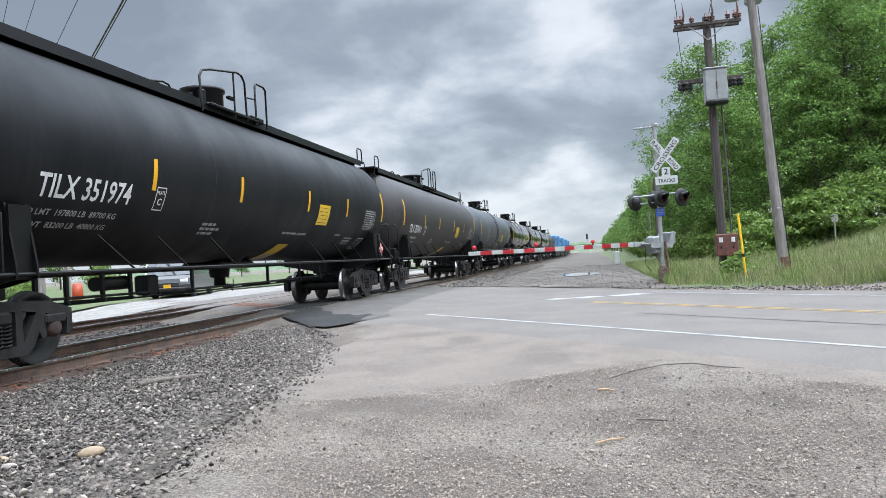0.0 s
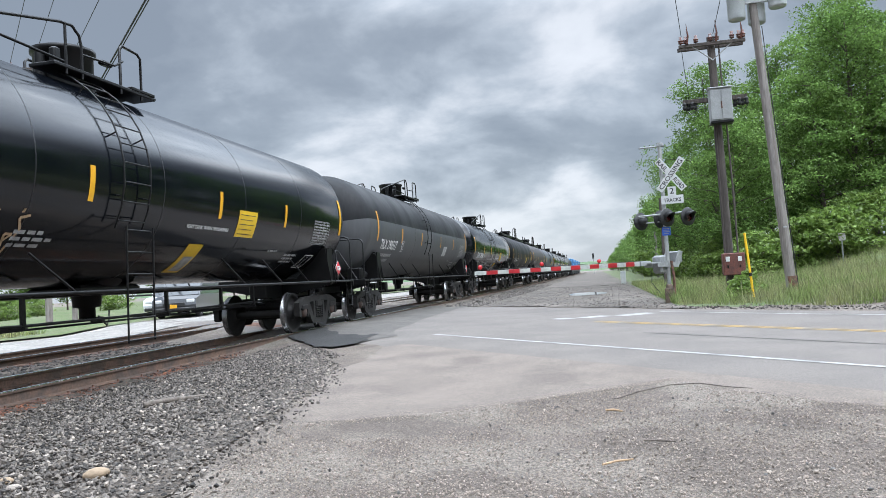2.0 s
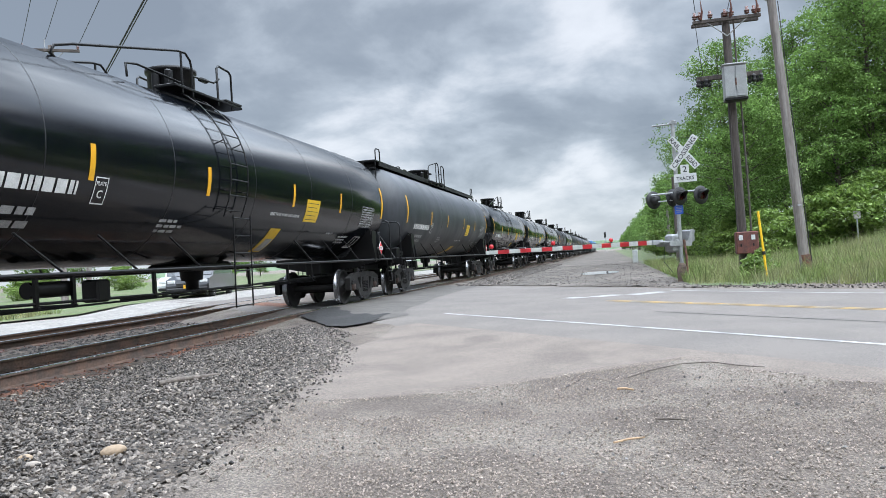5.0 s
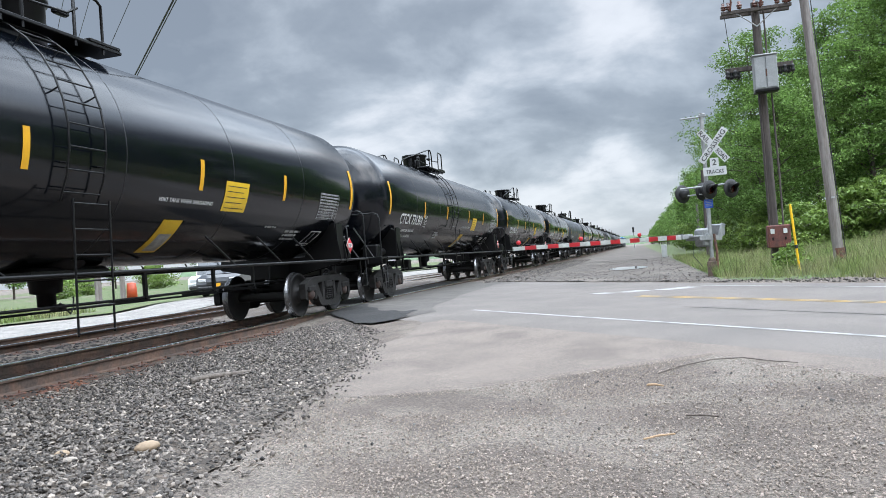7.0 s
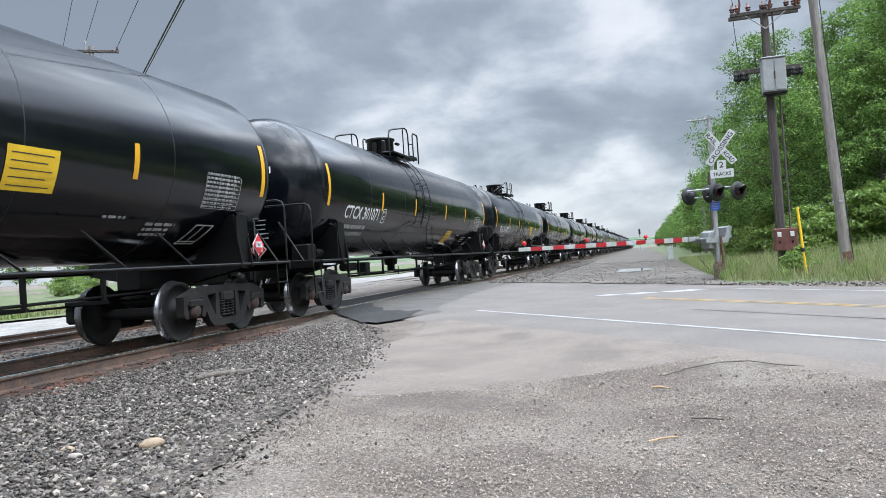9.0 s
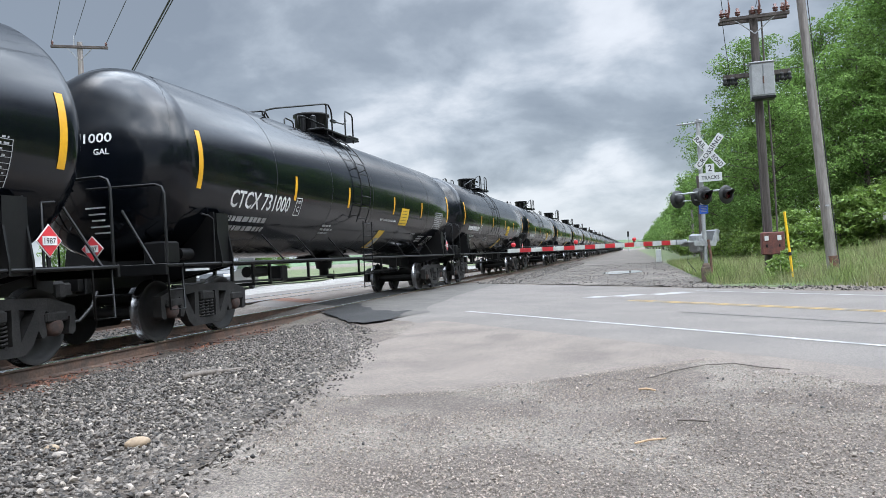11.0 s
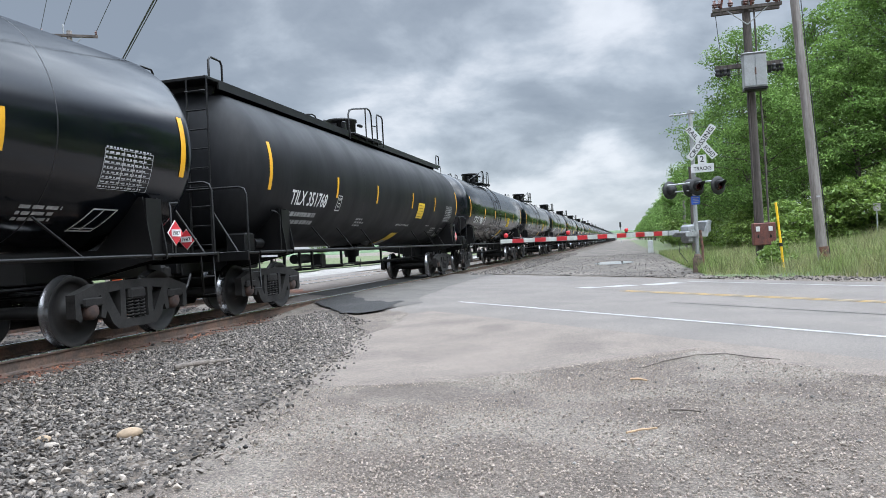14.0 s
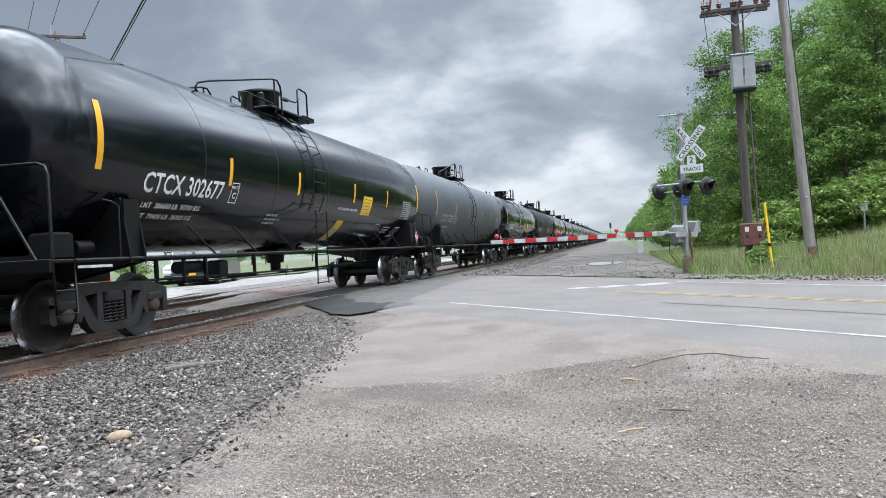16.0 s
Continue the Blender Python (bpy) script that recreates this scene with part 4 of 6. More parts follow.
for ix in (-0.17, 0.24):
    part("meter_window", Build().box((ix, -0.64, 1.1 - z1), (0.13, 0.02, 0.17), 0.01), "sign_white", rc)
    part("latch", Build().box((ix, -0.64, 0.84 - z1), (0.05, 0.03, 0.1), 0.008), "black_steel", rc)
part("conduit", Build().tube([(0.27, -0.2, 0.3 - z1), (0.27, -0.2, 3.2 - z1), (0.22, -0.2, 6.0 - z1)], 0.032, 8).tube([(-0.17, -0.22, 1.3 - z1), (-0.17, -0.2, 6.0 - z1)], 0.022, 6), "pole_wood", P1)
part("conduit", Build().tube([(0.18, -0.16, 6.9 - z1), (0.16, -0.16, 8.9 - z1)], 0.03, 8), "pole_wood", P1)
part("drop_wire", Build().tube([(-1.15, -0.25, 8.95 - z1), (-1.08, -0.2, 8.0 - z1), (-0.95, 0.1, 7.1 - z1)], 0.012, 5), "wire", P1)

P2, z2 = wood_pole(5.74, 24.15, 11.6, 0.155, 0.11, (-0.62, 0.1), "pole_grey", "silver-grey leaning wooden utility pole with transformers")
part("ground_wire", Build().tube([(0.15, -0.1, 0.1), (-0.03, -0.1, 3.0), (-0.3, -0.06, 8.2 - z2)], 0.014, 5), "wire", P2)
part("rust_band", Build().cyl((0, 0, 0.0), (-0.03, 0, 0.55), 0.160, n=14), "rust", P2, "rusty stained foot of the pole")
part("tag", Build().box((-0.11, -0.16, 2.05), (0.10, 0.02, 0.05)), "galv", P2)
for cx, cz in ((-1.02, 8.95), (-0.35, 8.9), (0.18, 9.2)):
    can = part("transformer", Build().lathe([(0.001, -0.5), (0.24, -0.5), (0.26, -0.46), (0.26, 0.42), (0.28, 0.44), (0.27, 0.5), (0.12, 0.56), (0.001, 0.56)], (cx, -0.15 if cx != -0.35 else 0.3, cz - z2), n=24), "can", P2, "pale grey round transformer can")
    part("bushing", Build().lathe([(0.05, 0), (0.06, 0.05), (0.03, 0.1), (0.05, 0.15), (0.02, 0.25)], (cx, -0.15 if cx != -0.35 else 0.3, cz + 0.55 - z2), n=10), "insulator", can)
part("transformer_bracket", Build().box((-0.45, -0.05, 9.0 - z2), (1.0, 0.08, 0.1)).box((-0.45, -0.05, 9.35 - z2), (1.0, 0.08, 0.1)), "galv", P2)
P3, z3 = wood_pole(9.6, 118, 7.0, 0.16, 0.12, (0, 0), "pole_wood", "distant dark wooden line pole beside the track")
part("crossarm", Build().box((0, 0, 6.5 - z3), (2.4, 0.12, 0.12)), "pole_wood", P3)
P4, z4 = wood_pole(3.3, 38.5, 4.4, 0.11, 0.09, (0, 0), "pole_wood", "short dark wooden post behind the crossing signal")
P6, z6 = wood_pole(5.6, 74, 6.2, 0.13, 0.1, (0, 0), "pole_grey", "thin grey line pole beside the cinder track")

# pole across the tracks and its wires, which follow the road overhead
P5, z5 = wood_pole(-24.7, 29.4, 12.1, 0.16, 0.12, (0, 0), "pole_grey", "grey wooden utility pole across the tracks with one crossarm")
P5.matrix_basis = pose(-24.7, 29.4, z5, 0, 0, 32)
P8, z8 = wood_pole(-30.1, 37.9, 11.0, 0.16, 0.12, (0, 0), "pole_grey", "grey wooden pole holding the thick cable across the tracks")
part("crossarm", Build().box((0, -0.1, 11.85 - z5), (2.45, 0.11, 0.13), 0.01), "pole_wood", P5)
part("brace", Build().tube([(-0.55, -0.12, 11.8 - z5), (0, -0.1, 11.2 - z5), (0.55, -0.12, 11.8 - z5)], 0.02), "galv", P5)
for ix in (-1.15, 1.15):
    insulator(P5, ix, -0.1, 11.93 - z5)
part("pole_top_pin", Build().tube([(-0.25, 0, 11.8 - z5), (-0.25, 0, 12.4 - z5)], 0.03, 8), "galv", P5)
P7, z7 = wood_pole(27.5, -22.5, 12.1, 0.16, 0.12, (0, 0), "pole_grey", "grey wooden utility pole behind the lot carrying the road wires")


def wire(a, b, sag, r, label):
    pts = []
    for i in range(33):
        u = i / 32
        p = Vector(a).lerp(Vector(b), u)
        p.z -= sag * 4 * u * (1 - u)
        pts.append(p)
    return tagged(part("wire", Build().tube(pts, r, 5), "wire"), label, "wire")


wire((-25.7, 28.75, 12.1), (26.3, -22.9, 12.3), 0.5, 0.012, "thin overhead wire strung above the road")
wire((-24.95, 29.4, 12.45), (27.4, -22.5, 12.7), 0.5, 0.012, "thin overhead wire strung above the road")
wire((-23.72, 30.0, 12.1), (28.6, -21.9, 12.3), 0.5, 0.014, "thin overhead wire strung above the road")
wire((-30.1, 37.9, 10.7), (27.2, -20.7, 10.7), 0.1, 0.035, "thick black overhead cable strung above the road")
wire((-30.1, 37.9, 10.5), (27.2, -20.7, 10.6), 0.1, 0.022, "thick black overhead cable strung above the road")
wire((3.55, 28.0, 9.3), (-2.5, -8.0, 19.0), 0.2, 0.012, "thin wire rising from the pole crossarm")
wire((4.65, 28.0, 9.3), (4.2, -8.0, 19.0), 0.2, 0.012, "thin wire rising from the pole crossarm")

mk = thing("marker_post", "leaning yellow plastic cable marker post with black ties", "marker post", pose(4.50, 23.55, ground_z(4.5, 23.55)))
part("post", Build().tube([(0, 0, -0.1), (-0.02, 0, 0.3), (-0.13, 0.02, 2.05)], [0.022, 0.036, 0.036], 10), "post_yellow", mk)
part("guy_wire", Build().tube([(0.02, 0.03, 0.3), (-0.12, 0.06, 1.95)], 0.012, 5), "wire", mk)
part("collar", Build().cyl((-0.045, 0.005, 0.75), (-0.055, 0.005, 0.85), 0.05, n=10), "black", mk)

bs = thing("field_sign", "small tan sign board on a thin grey post", "sign", pose(11.8, 39.5, ground_z(11.8, 39.5)))
part("post", Build().cyl((0, 0, -0.1), (0, 0, 1.35), 0.035, n=8), "galv", bs)
part("board", Build().box((0, -0.05, 1.3), (0.32, 0.02, 0.36), 0.008), "concrete", bs)
wp = thing("marker_cabinet", "small white equipment post beside the cinder track", "equipment post", pose(1.95, 62, ground_z(1.95, 62)))
part("body", Build().box((0, 0, 0.5), (0.42, 0.35, 1.05), 0.03), "sign_white", wp)
fs_ = thing("line_signal", "distant railway signal mast with dark round heads", "railway signal", pose(-1.3, 235, -0.24))
part("mast", Build().cyl((0, 0, 0), (0, 0, 6.0), 0.09, n=8), "galv", fs_)
part("signal_head", Build().box((0, -0.2, 5.6), (0.6, 0.3, 1.7), 0.1), "black", fs_)


# ---- trees and grass ----
def tree_meshes(seed, height, width, n_leaf, leaf=0.2, trunk_r=0.22, low=0.12):
    """Trunk with limbs, and a crown of many leaves gathered in uneven clumps."""
    rng = np.random.default_rng(seed)
    wood = Build()
    bend = rng.uniform(-0.6, 0.6, 2)
    spine = [(bend[0] * u * u, bend[1] * u * u, height * 0.9 * u) for u in np.linspace(0, 1, 9)]
    wood.tube(spine, [trunk_r * (1 - 0.88 * u) for u in np.linspace(0, 1, 9)], 9)
    clumps = []
    for k in range(34):
        u = low + (0.98 - low) * ((k + rng.uniform(0, 1)) / 34)
        a = k * 2.4 + rng.uniform(-0.5, 0.5)
        reach = width * (0.25 + 0.75 * math.sin(math.pi * min(1, (u - low * 0.4) ** 0.75))) * rng.uniform(0.5, 1.08)
        base = Vector((bend[0] * u * u, bend[1] * u * u, height * u * 0.86))
        tip = base + Vector((math.cos(a) * reach, math.sin(a) * reach, height * 0.10 * rng.uniform(0.2, 1.2)))
        mid = base.lerp(tip, 0.5) + Vector((0, 0, 0.15))
        wood.tube([base, mid, tip], [trunk_r * 0.32 * (1 - u * 0.6), trunk_r * 0.2 * (1 - u * 0.6), 0.015], 5)
        # sprays of leaves along the limb and on its side shoots, largest towards the tip
        for f in (0.4, 0.62, 0.82, 1.0, 1.12):
            for side in (-1, 1):
                q = base.lerp(tip, f) + Vector((-math.sin(a), math.cos(a), 0)) * side * reach * 0.34 * rng.uniform(0.1, 1.0) + Vector((0, 0, rng.uniform(-0.04, 0.05) * height))
                clumps.append((q, width * 0.17 * rng.uniform(0.6, 1.35) * (1.15 - 0.3 * abs(f - 0.9)), rng.uniform(-0.5, 0.1)))
    cs = []
    weight = np.array([r * r for q, r, t in clumps])
    counts = np.maximum(6, n_leaf * weight / weight.sum()).astype(int)
    for (q, r, sink), per in zip(clumps, counts):
        d = rng.normal(0, 1, (per, 3))
        d[:, 2] = np.abs(d[:, 2]) * np.where(rng.uniform(0, 1, per) < 0.75, 1, -0.6)
        d /= np.linalg.norm(d, axis=1)[:, None]
        rad = r * (0.55 + 0.5 * rng.uniform(0, 1, per)) * (1 + 0.35 * 0.5 * rng.normal(0, 1, per) * (rng.uniform(0, 1, per) < 0.25))
        off = d * rad[:, None] * np.array([1.1, 1.1, 0.6])
        # sprays droop towards their outer edge
        off[:, 2] += sink * 0.5 * (off[:, 0] ** 2 + off[:, 1] ** 2) / r
        cs.append(np.array(q) + off)
    c = np.concatenate(cs)
    n = len(c)
    nrm = rng.normal(0, 0.8, (n, 3)) + np.array([0, 0, 1.0])
    nrm /= np.linalg.norm(nrm, axis=1)[:, None]
    t = np.cross(nrm, rng.normal(0, 1, (n, 3)))
    t /= np.linalg.norm(t, axis=1)[:, None]
    bt = np.cross(nrm, t)
    s = leaf * rng.uniform(0.55, 1.25, n)[:, None]
    v = np.stack([c - t * s, c + bt * s * 0.5 + nrm * s * 0.12, c + t * s, c - bt * s * 0.5 + nrm * s * 0.12], 1)
    f = np.arange(n * 4).reshape(n, 4)
    crown = bpy.data.meshes.new("crown")
    crown.from_pydata(v.reshape(-1, 3).tolist(), [], f.tolist())
    return wood.mesh("trunk", "bark", fix=False), crown


def tree_kind(seed, height, width, n_leaf, leaf, material="leaf", **kw):
    tm, cm = tree_meshes(seed, height, width, n_leaf, leaf, **kw)
    cm.materials.append(M[material])
    cm.update()
    return tm, cm


SIZES = ((13.5, 3.6), (15.5, 4.0), (12.0, 3.4), (16.5, 4.4))
KINDS = [tree_kind(11 + i, h, w, 24000, 0.10) for i, (h, w) in enumerate(SIZES)]
FAR_KINDS = [tree_kind(51 + i, h, w, 6000, 0.22) for i, (h, w) in enumerate(SIZES)]
BUSH = [tree_kind(31 + i, 3.0, 2.2, 4200, 0.13, "leaf_light", trunk_r=0.05, low=0.03) for i in range(2)]
SHRUB = tree_kind(41, 0.95, 0.55, 900, 0.07, "leaf_light", trunk_r=0.015, low=0.03)


def plant(kind, x, y, sc, rot, label, category, name="tree", group="", dz=0.0):
    ob = thing(name, label, category, pose(x, y, ground_z(x, y) - 0.05 + dz, 0, 0, rot) @ Matrix.Diagonal((sc, sc, sc, 1)), group)
    part("trunk", kind[0], None, ob)
    part("crown", kind[1], None, ob)
    return ob


rt = random.Random(5)
spots = []
yy = 44.0
while yy < 560:
    spots.append(((7.5 if yy < 120 else 8.4) + rt.uniform(-0.6, 0.6), yy, (0.80 if yy < 66 else 0.66 if yy < 120 else 0.55) + rt.uniform(-0.08, 0.1)))
    spots.append((14.0 + rt.uniform(-1, 1.5), yy + 2.5, (1.0 if yy < 66 else 0.72) + rt.uniform(-0.08, 0.12)))
    yy += 5.2 + yy * 0.022
for x, y, s in ((12.8, 45.5, 0.9), (16.5, 48.5, 1.0), (20.0, 47.0, 1.0), (23.5, 50.0, 1.1), (25.5, 45.5, 1.05), (29.5, 48.0, 1.1), (21.0, 56.0, 1.15), (27.5, 57.0, 1.2), (32.0, 43.0, 1.1), (18.0, 58.0, 1.15), (35.0, 51.0, 1.15)):
    spots.append((x, y, s))
for x, y, s in spots:
    plant(rt.choice(KINDS if y < 78 else FAR_KINDS), x, y, s, rt.uniform(0, 360), "tall leafy green deciduous tree in the roadside wood", "tree", group="wood beside the line")
# the wood goes on behind the lot
for k in range(13):
    plant(FAR_KINDS[k % 4], 27 + rt.uniform(-2, 4), -40 + 5.4 * k, 1.0 + rt.uniform(-0.1, 0.15), rt.uniform(0, 360), "tall leafy green tree behind the gravel lot", "tree", group="wood behind the lot")
for x, y, s in ((8.4, 40.6, 0.85), (10.2, 41.4, 1.0), (12.2, 41.6, 1.0), (14.6, 42.6, 1.05), (17.0, 43.4, 1.0), (7.2, 43.5, 0.8), (19.6, 42.0, 1.0), (22.4, 42.5, 1.0), (25.2, 41.0, 1.0), (6.4, 47.0, 0.8), (6.2, 55.0, 0.8), (5.9, 66.0, 0.9), (5.6, 84.0, 1.0)):
    plant(rt.choice(BUSH), x, y, s, rt.uniform(0, 360), "bright green leafy bush at the wood's edge", "bush", "bush", "bushes along the wood")
plant(SHRUB, 4.25, 24.3, 1.0, 20, "small bright green shrub in the verge grass", "shrub", "shrub")
plant(FAR_KINDS[1], -14.5, 262, 0.55, 10, "distant lone tree beyond the train", "tree")
for k in range(14):
    plant(FAR_KINDS[k % 4], -62 + rt.uniform(-5, 5), 18 + 9 * k, 0.62 + rt.uniform(-0.12, 0.12), rt.uniform(0, 360), "green trees far across the gravel yard", "tree", group="trees across the yard")
for k in range(9):
    plant(BUSH[k % 2], -44 + rt.uniform(-3, 3), 24 + 6 * k, 0.7 + rt.uniform(-0.15, 0.2), rt.uniform(0, 360), "green bush at the far side of the yard", "bush", "bush", "bushes across the yard")
hill = Build()
n = 70
hv = [(-900 + 1800 * i / (n - 1), 1300.0, -1.0) for i in range(n)] + [(-900 + 1800 * i / (n - 1), 1320.0, 16 + 9 * noise.noise((i * 0.21, 0, 2)) + 3 * noise.noise((i * 1.3, 4, 2))) for i in range(n)]
hill.add(hv, [(i, i + 1, n + i + 1, n + i) for i in range(n - 1)], True)
tagged(part("backdrop", hill, "far_green"), "low hazy wooded hills on the horizon", "hills", kind="structure")

sheet("verge", spread(0, 1, 40), spread(21.5, 60, 70) + [66, 75, 90, 120, 170, 260, 420],
      lambda u, v: (lambda x: (x, max(v, 25.3 - x + 0.3 * noise.noise((x, 2.0, 0)))))(2.25 + 0.35 * noise.noise((v * 0.5, 1.0, 0)) + u * u * 60), 0.014, "grass_soil", "grassy bank between road and wood", "ground", 0.05)
sheet("west_grass", spread(-120, -19.5, 30), spread(8, 200, 40), lambda u, v: (u + (1.5 * noise.noise((v * 0.2, 0, 6)) if u > -30 else 0), v + (0.52 * (u + 19.5) if u > -60 else -20)), 0.09, "grass_soil", "bright grass beyond the gravel yard", "ground", 0.05)


def blades(name, spots, hgt, material, label, seed, wid=0.012):
    rng = np.random.default_rng(seed)
    c = np.array(spots)
    n = len(c)
    a = rng.uniform(0, 6.283, n)
    h = rng.uniform(hgt[0], hgt[1], n)
    side = np.stack([np.cos(a), np.sin(a), np.zeros(n)], 1) * (wid * rng.uniform(0.7, 1.5, n))[:, None]
    bend = np.stack([rng.normal(0, 0.25, n) * h, rng.normal(0, 0.25, n) * h, h], 1)
    v = np.stack([c - side, c + side, c + bend * 0.55 + side * 0.7, c + bend * 0.55 - side * 0.7 + np.array([0, 0, 0.001]), c + bend * np.array([1.3, 1.3, 1.0])], 1)
    base = (np.arange(n) * 5)[:, None]
    quads = (np.array([[0, 1, 2, 3]]) + base).tolist()
    tris = (np.array([[3, 2, 4]]) + base).tolist()
    me = bpy.data.meshes.new(name)
    me.from_pydata(v.reshape(-1, 3).tolist(), [], quads + tris)
    me.materials.append(M[material])
    me.update()
    return tagged(new(name, me), label, "grass", kind="stuff")


rg = random.Random(21)


def verge_spots(n, y1, xw):
    out = []
    while len(out) < n:
        y = 20 + (y1 - 20) * rg.random() ** 1.7
        x = 2.3 + xw * rg.random() ** 1.3
        p = (x + y) * R2
        if p < 18.2 + 0.5 * noise.noise((x, y, 0)) or (p < 19.2 and rg.random() < 0.6) or noise.noise((x * 0.6, y * 0.6, 11)) + 0.5 * rg.random() < -0.15:
            continue
        out.append((x, y, ground_z(x, y)))
    return out


blades("verge_grass", verge_spots(95000, 55, 22), (0.12, 0.46), "grass", "long uneven green verge grass", 5, 0.007)
blades("tall_weeds", verge_spots(3500, 45, 14), (0.4, 0.8), "grass", "tall seeding weeds in the verge", 6, 0.009)
blades("yard_grass", [(x, y, ground_z(x, y)) for x, y in ((-20.5 - 14 * rg.random() ** 1.5, 10 + 30 * rg.random()) for _ in range(14000)) if y > 12 + 0.6 * (x + 20) and y < 24 - 0.4 * (x + 20)], (0.15, 0.5), "grass", "bright rough grass across the tracks", 7, 0.02)


# ---- parked cars across the tracks ----
def parked_car(x, y, rot, paint, label, length=4.7, width=1.85, height=1.75, van=False):
    c = thing("parked_car", label, "car", pose(x, y, ground_z(x, y) + 0.01, 0, 0, rot), "cars in the yard")
    L, W, H = length / 2, width / 2, height
    nose = 0.35 * L if van else 0.42 * L
    low = [(-L, 0.45), (-L + 0.08, 0.95), (-L + 0.15, 1.02), (L - 0.9, 1.02), (L - 0.1, 0.88), (L, 0.6), (L - 0.05, 0.32), (-L + 0.05, 0.32)]
    part("body", Build().prism([(py, pz) for py, pz in low], -W, W), paint, c)
    top = [(-L + 0.12, 1.02), (-L + 0.25, H - 0.1), (-L + 0.45, H), (nose - 0.35, H), (nose + 0.35, 1.02)]
    part("cabin", Build().prism(top, -W + 0.1, W - 0.1), paint, c)
    part("windscreen", Build().prism([(nose + 0.37, 1.05), (nose + 0.30, 1.05), (nose - 0.34, H - 0.08), (nose - 0.27, H - 0.06)], -W + 0.16, W - 0.16), "car_glass", c)
    for sx in (-1, 1):
        part("side_window", Build().prism([(-L + 0.35, 1.06), (-L + 0.45, H - 0.12), (nose - 0.4, H - 0.12), (nose + 0.15, 1.06)], sx * (W - 0.1), sx * (W - 0.09)), "car_glass", c)
        part("headlight", Build().box((sx * (W - 0.25), L - 0.06, 0.78), (0.35, 0.1, 0.16), 0.03), "sign_white", c)
        for sy in (-1, 1):
            w = part("wheel", Build().lathe([(0.2, -0.1), (0.33, -0.1), (0.35, -0.06), (0.35, 0.06), (0.33, 0.1), (0.2, 0.1)], axis="X", n=18), "tyre", c, at=pose(sx * (W - 0.12), sy * L * 0.62, 0.35))
            part("rim", Build().lathe([(0.001, 0.06), (0.12, 0.07), (0.2, 0.09)] if sx > 0 else [(0.001, -0.06), (0.12, -0.07), (0.2, -0.09)], axis="X", n=14), "galv", w)
    part("grille", Build().box((0, L - 0.01, 0.62), (1.0, 0.06, 0.2), 0.02), "black", c)
    part("bumper", Build().box((0, L, 0.42), (W * 1.9, 0.12, 0.16), 0.04), "black", c)
    part("licence_plate", Build().box((0, L + 0.07, 0.55), (0.32, 0.02, 0.16), 0.004), "yellow", c, "plain orange-yellow plate")
    return c


parked_car(-19.4, 32.4, -165, "car_dark", "dark sport utility vehicle parked in the gravel yard", 4.9, 1.95, 1.85)
parked_car(-22.0, 35.4, -160, "car_white", "white van parked beside a dark vehicle", 5.2, 2.0, 2.2, True)
ob_ = thing("barrel", "orange plastic traffic barrel in the yard", "barrel", pose(-28.0, 36.0, ground_z(-28, 36)))
part("body", Build().lathe([(0.001, 0), (0.3, 0), (0.28, 0.5), (0.24, 0.95), (0.001, 1.0)], n=18), "orange", ob_)


# ---- the train ----
LINE_X, SPEED, PITCH, START = -7.7675, 25.05, 18.15, -3.85
R, ZC, HALF = 1.50, 2.74, 7.80       # tank radius, axis height, half length of the barrel
WHEEL_R = 0.457


def on_tank(y, s, lift=0.006):
    """A point on the tank's side that faces the lot: y along the car, s metres of girth above the axis."""
    a = s / R
    return ((R + lift) * math.cos(a), y, ZC + (R + lift) * math.sin(a))


def arc(z):
    return R * math.asin(max(-1, min(1, (z - ZC) / R)))


def wrap_rect(b, y0, y1, s0, s1, lift=0.006, slant=0.0, mi=0):
    n = max(1, int(abs(s1 - s0) / 0.12) + 1)
    vs = []
    for i in range(n + 1):
        s = s0 + (s1 - s0) * i / n
        k = slant * (s - s0)
        vs += [on_tank(y0 + k, s, lift), on_tank(y1 + k, s, lift)]
    b.add(vs, [(2 * i, 2 * i + 1, 2 * i + 3, 2 * i + 2) for i in range(n)], False, mi)
    return b


def wrap_text(body, size, y0, width, s0, material, parent, name="lettering", label=""):
    """Lettering bent round the tank; sliced so that it follows the curve."""
    vs, fs, w = text_geometry(body, size)
    bm = bmesh.new()
    bv = [bm.verts.new((x * width / w, z, 0)) for x, z in vs]
    for f in fs:
        try:
            bm.faces.new([bv[i] for i in f])
        except ValueError:
            pass
    for k in range(1, 5):
        h = size * 0.75 * k / 5
        bmesh.ops.bisect_plane(bm, geom=bm.verts[:] + bm.edges[:] + bm.faces[:], plane_co=(0, h, 0), plane_no=(0, 1, 0))
    for v in bm.verts:
        v.co = on_tank(y0 + v.co.x, s0 + v.co.y, 0.007)
    me = bpy.data.meshes.new(name)
    bm.to_mesh(me)
    bm.free()
    me.materials.append(M[material])
    return part(name, me, None, parent, label)


def bars(y0, y1, s0, s1, rows, parent, material="white_dim", seed=1, name="small_print", ragged=0.35, word=(0.06, 0.22), fill=0.55):
    """Writing too small to read, as plain bars."""
    rr = random.Random(seed)
    b = Build()
    h = (s1 - s0) / rows
    for k in range(rows):
        y = y0
        end = y1 - ragged * (y1 - y0) * rr.random()
        while y < end - 0.02:
            ln = min(rr.uniform(*word), end - y)
            wrap_rect(b, y, y + ln * 0.9, s1 - (k + 0.85) * h, s1 - (k + 0.85 - fill) * h, 0.007)
            y += ln + 0.02
    return part(name, b, material, parent)


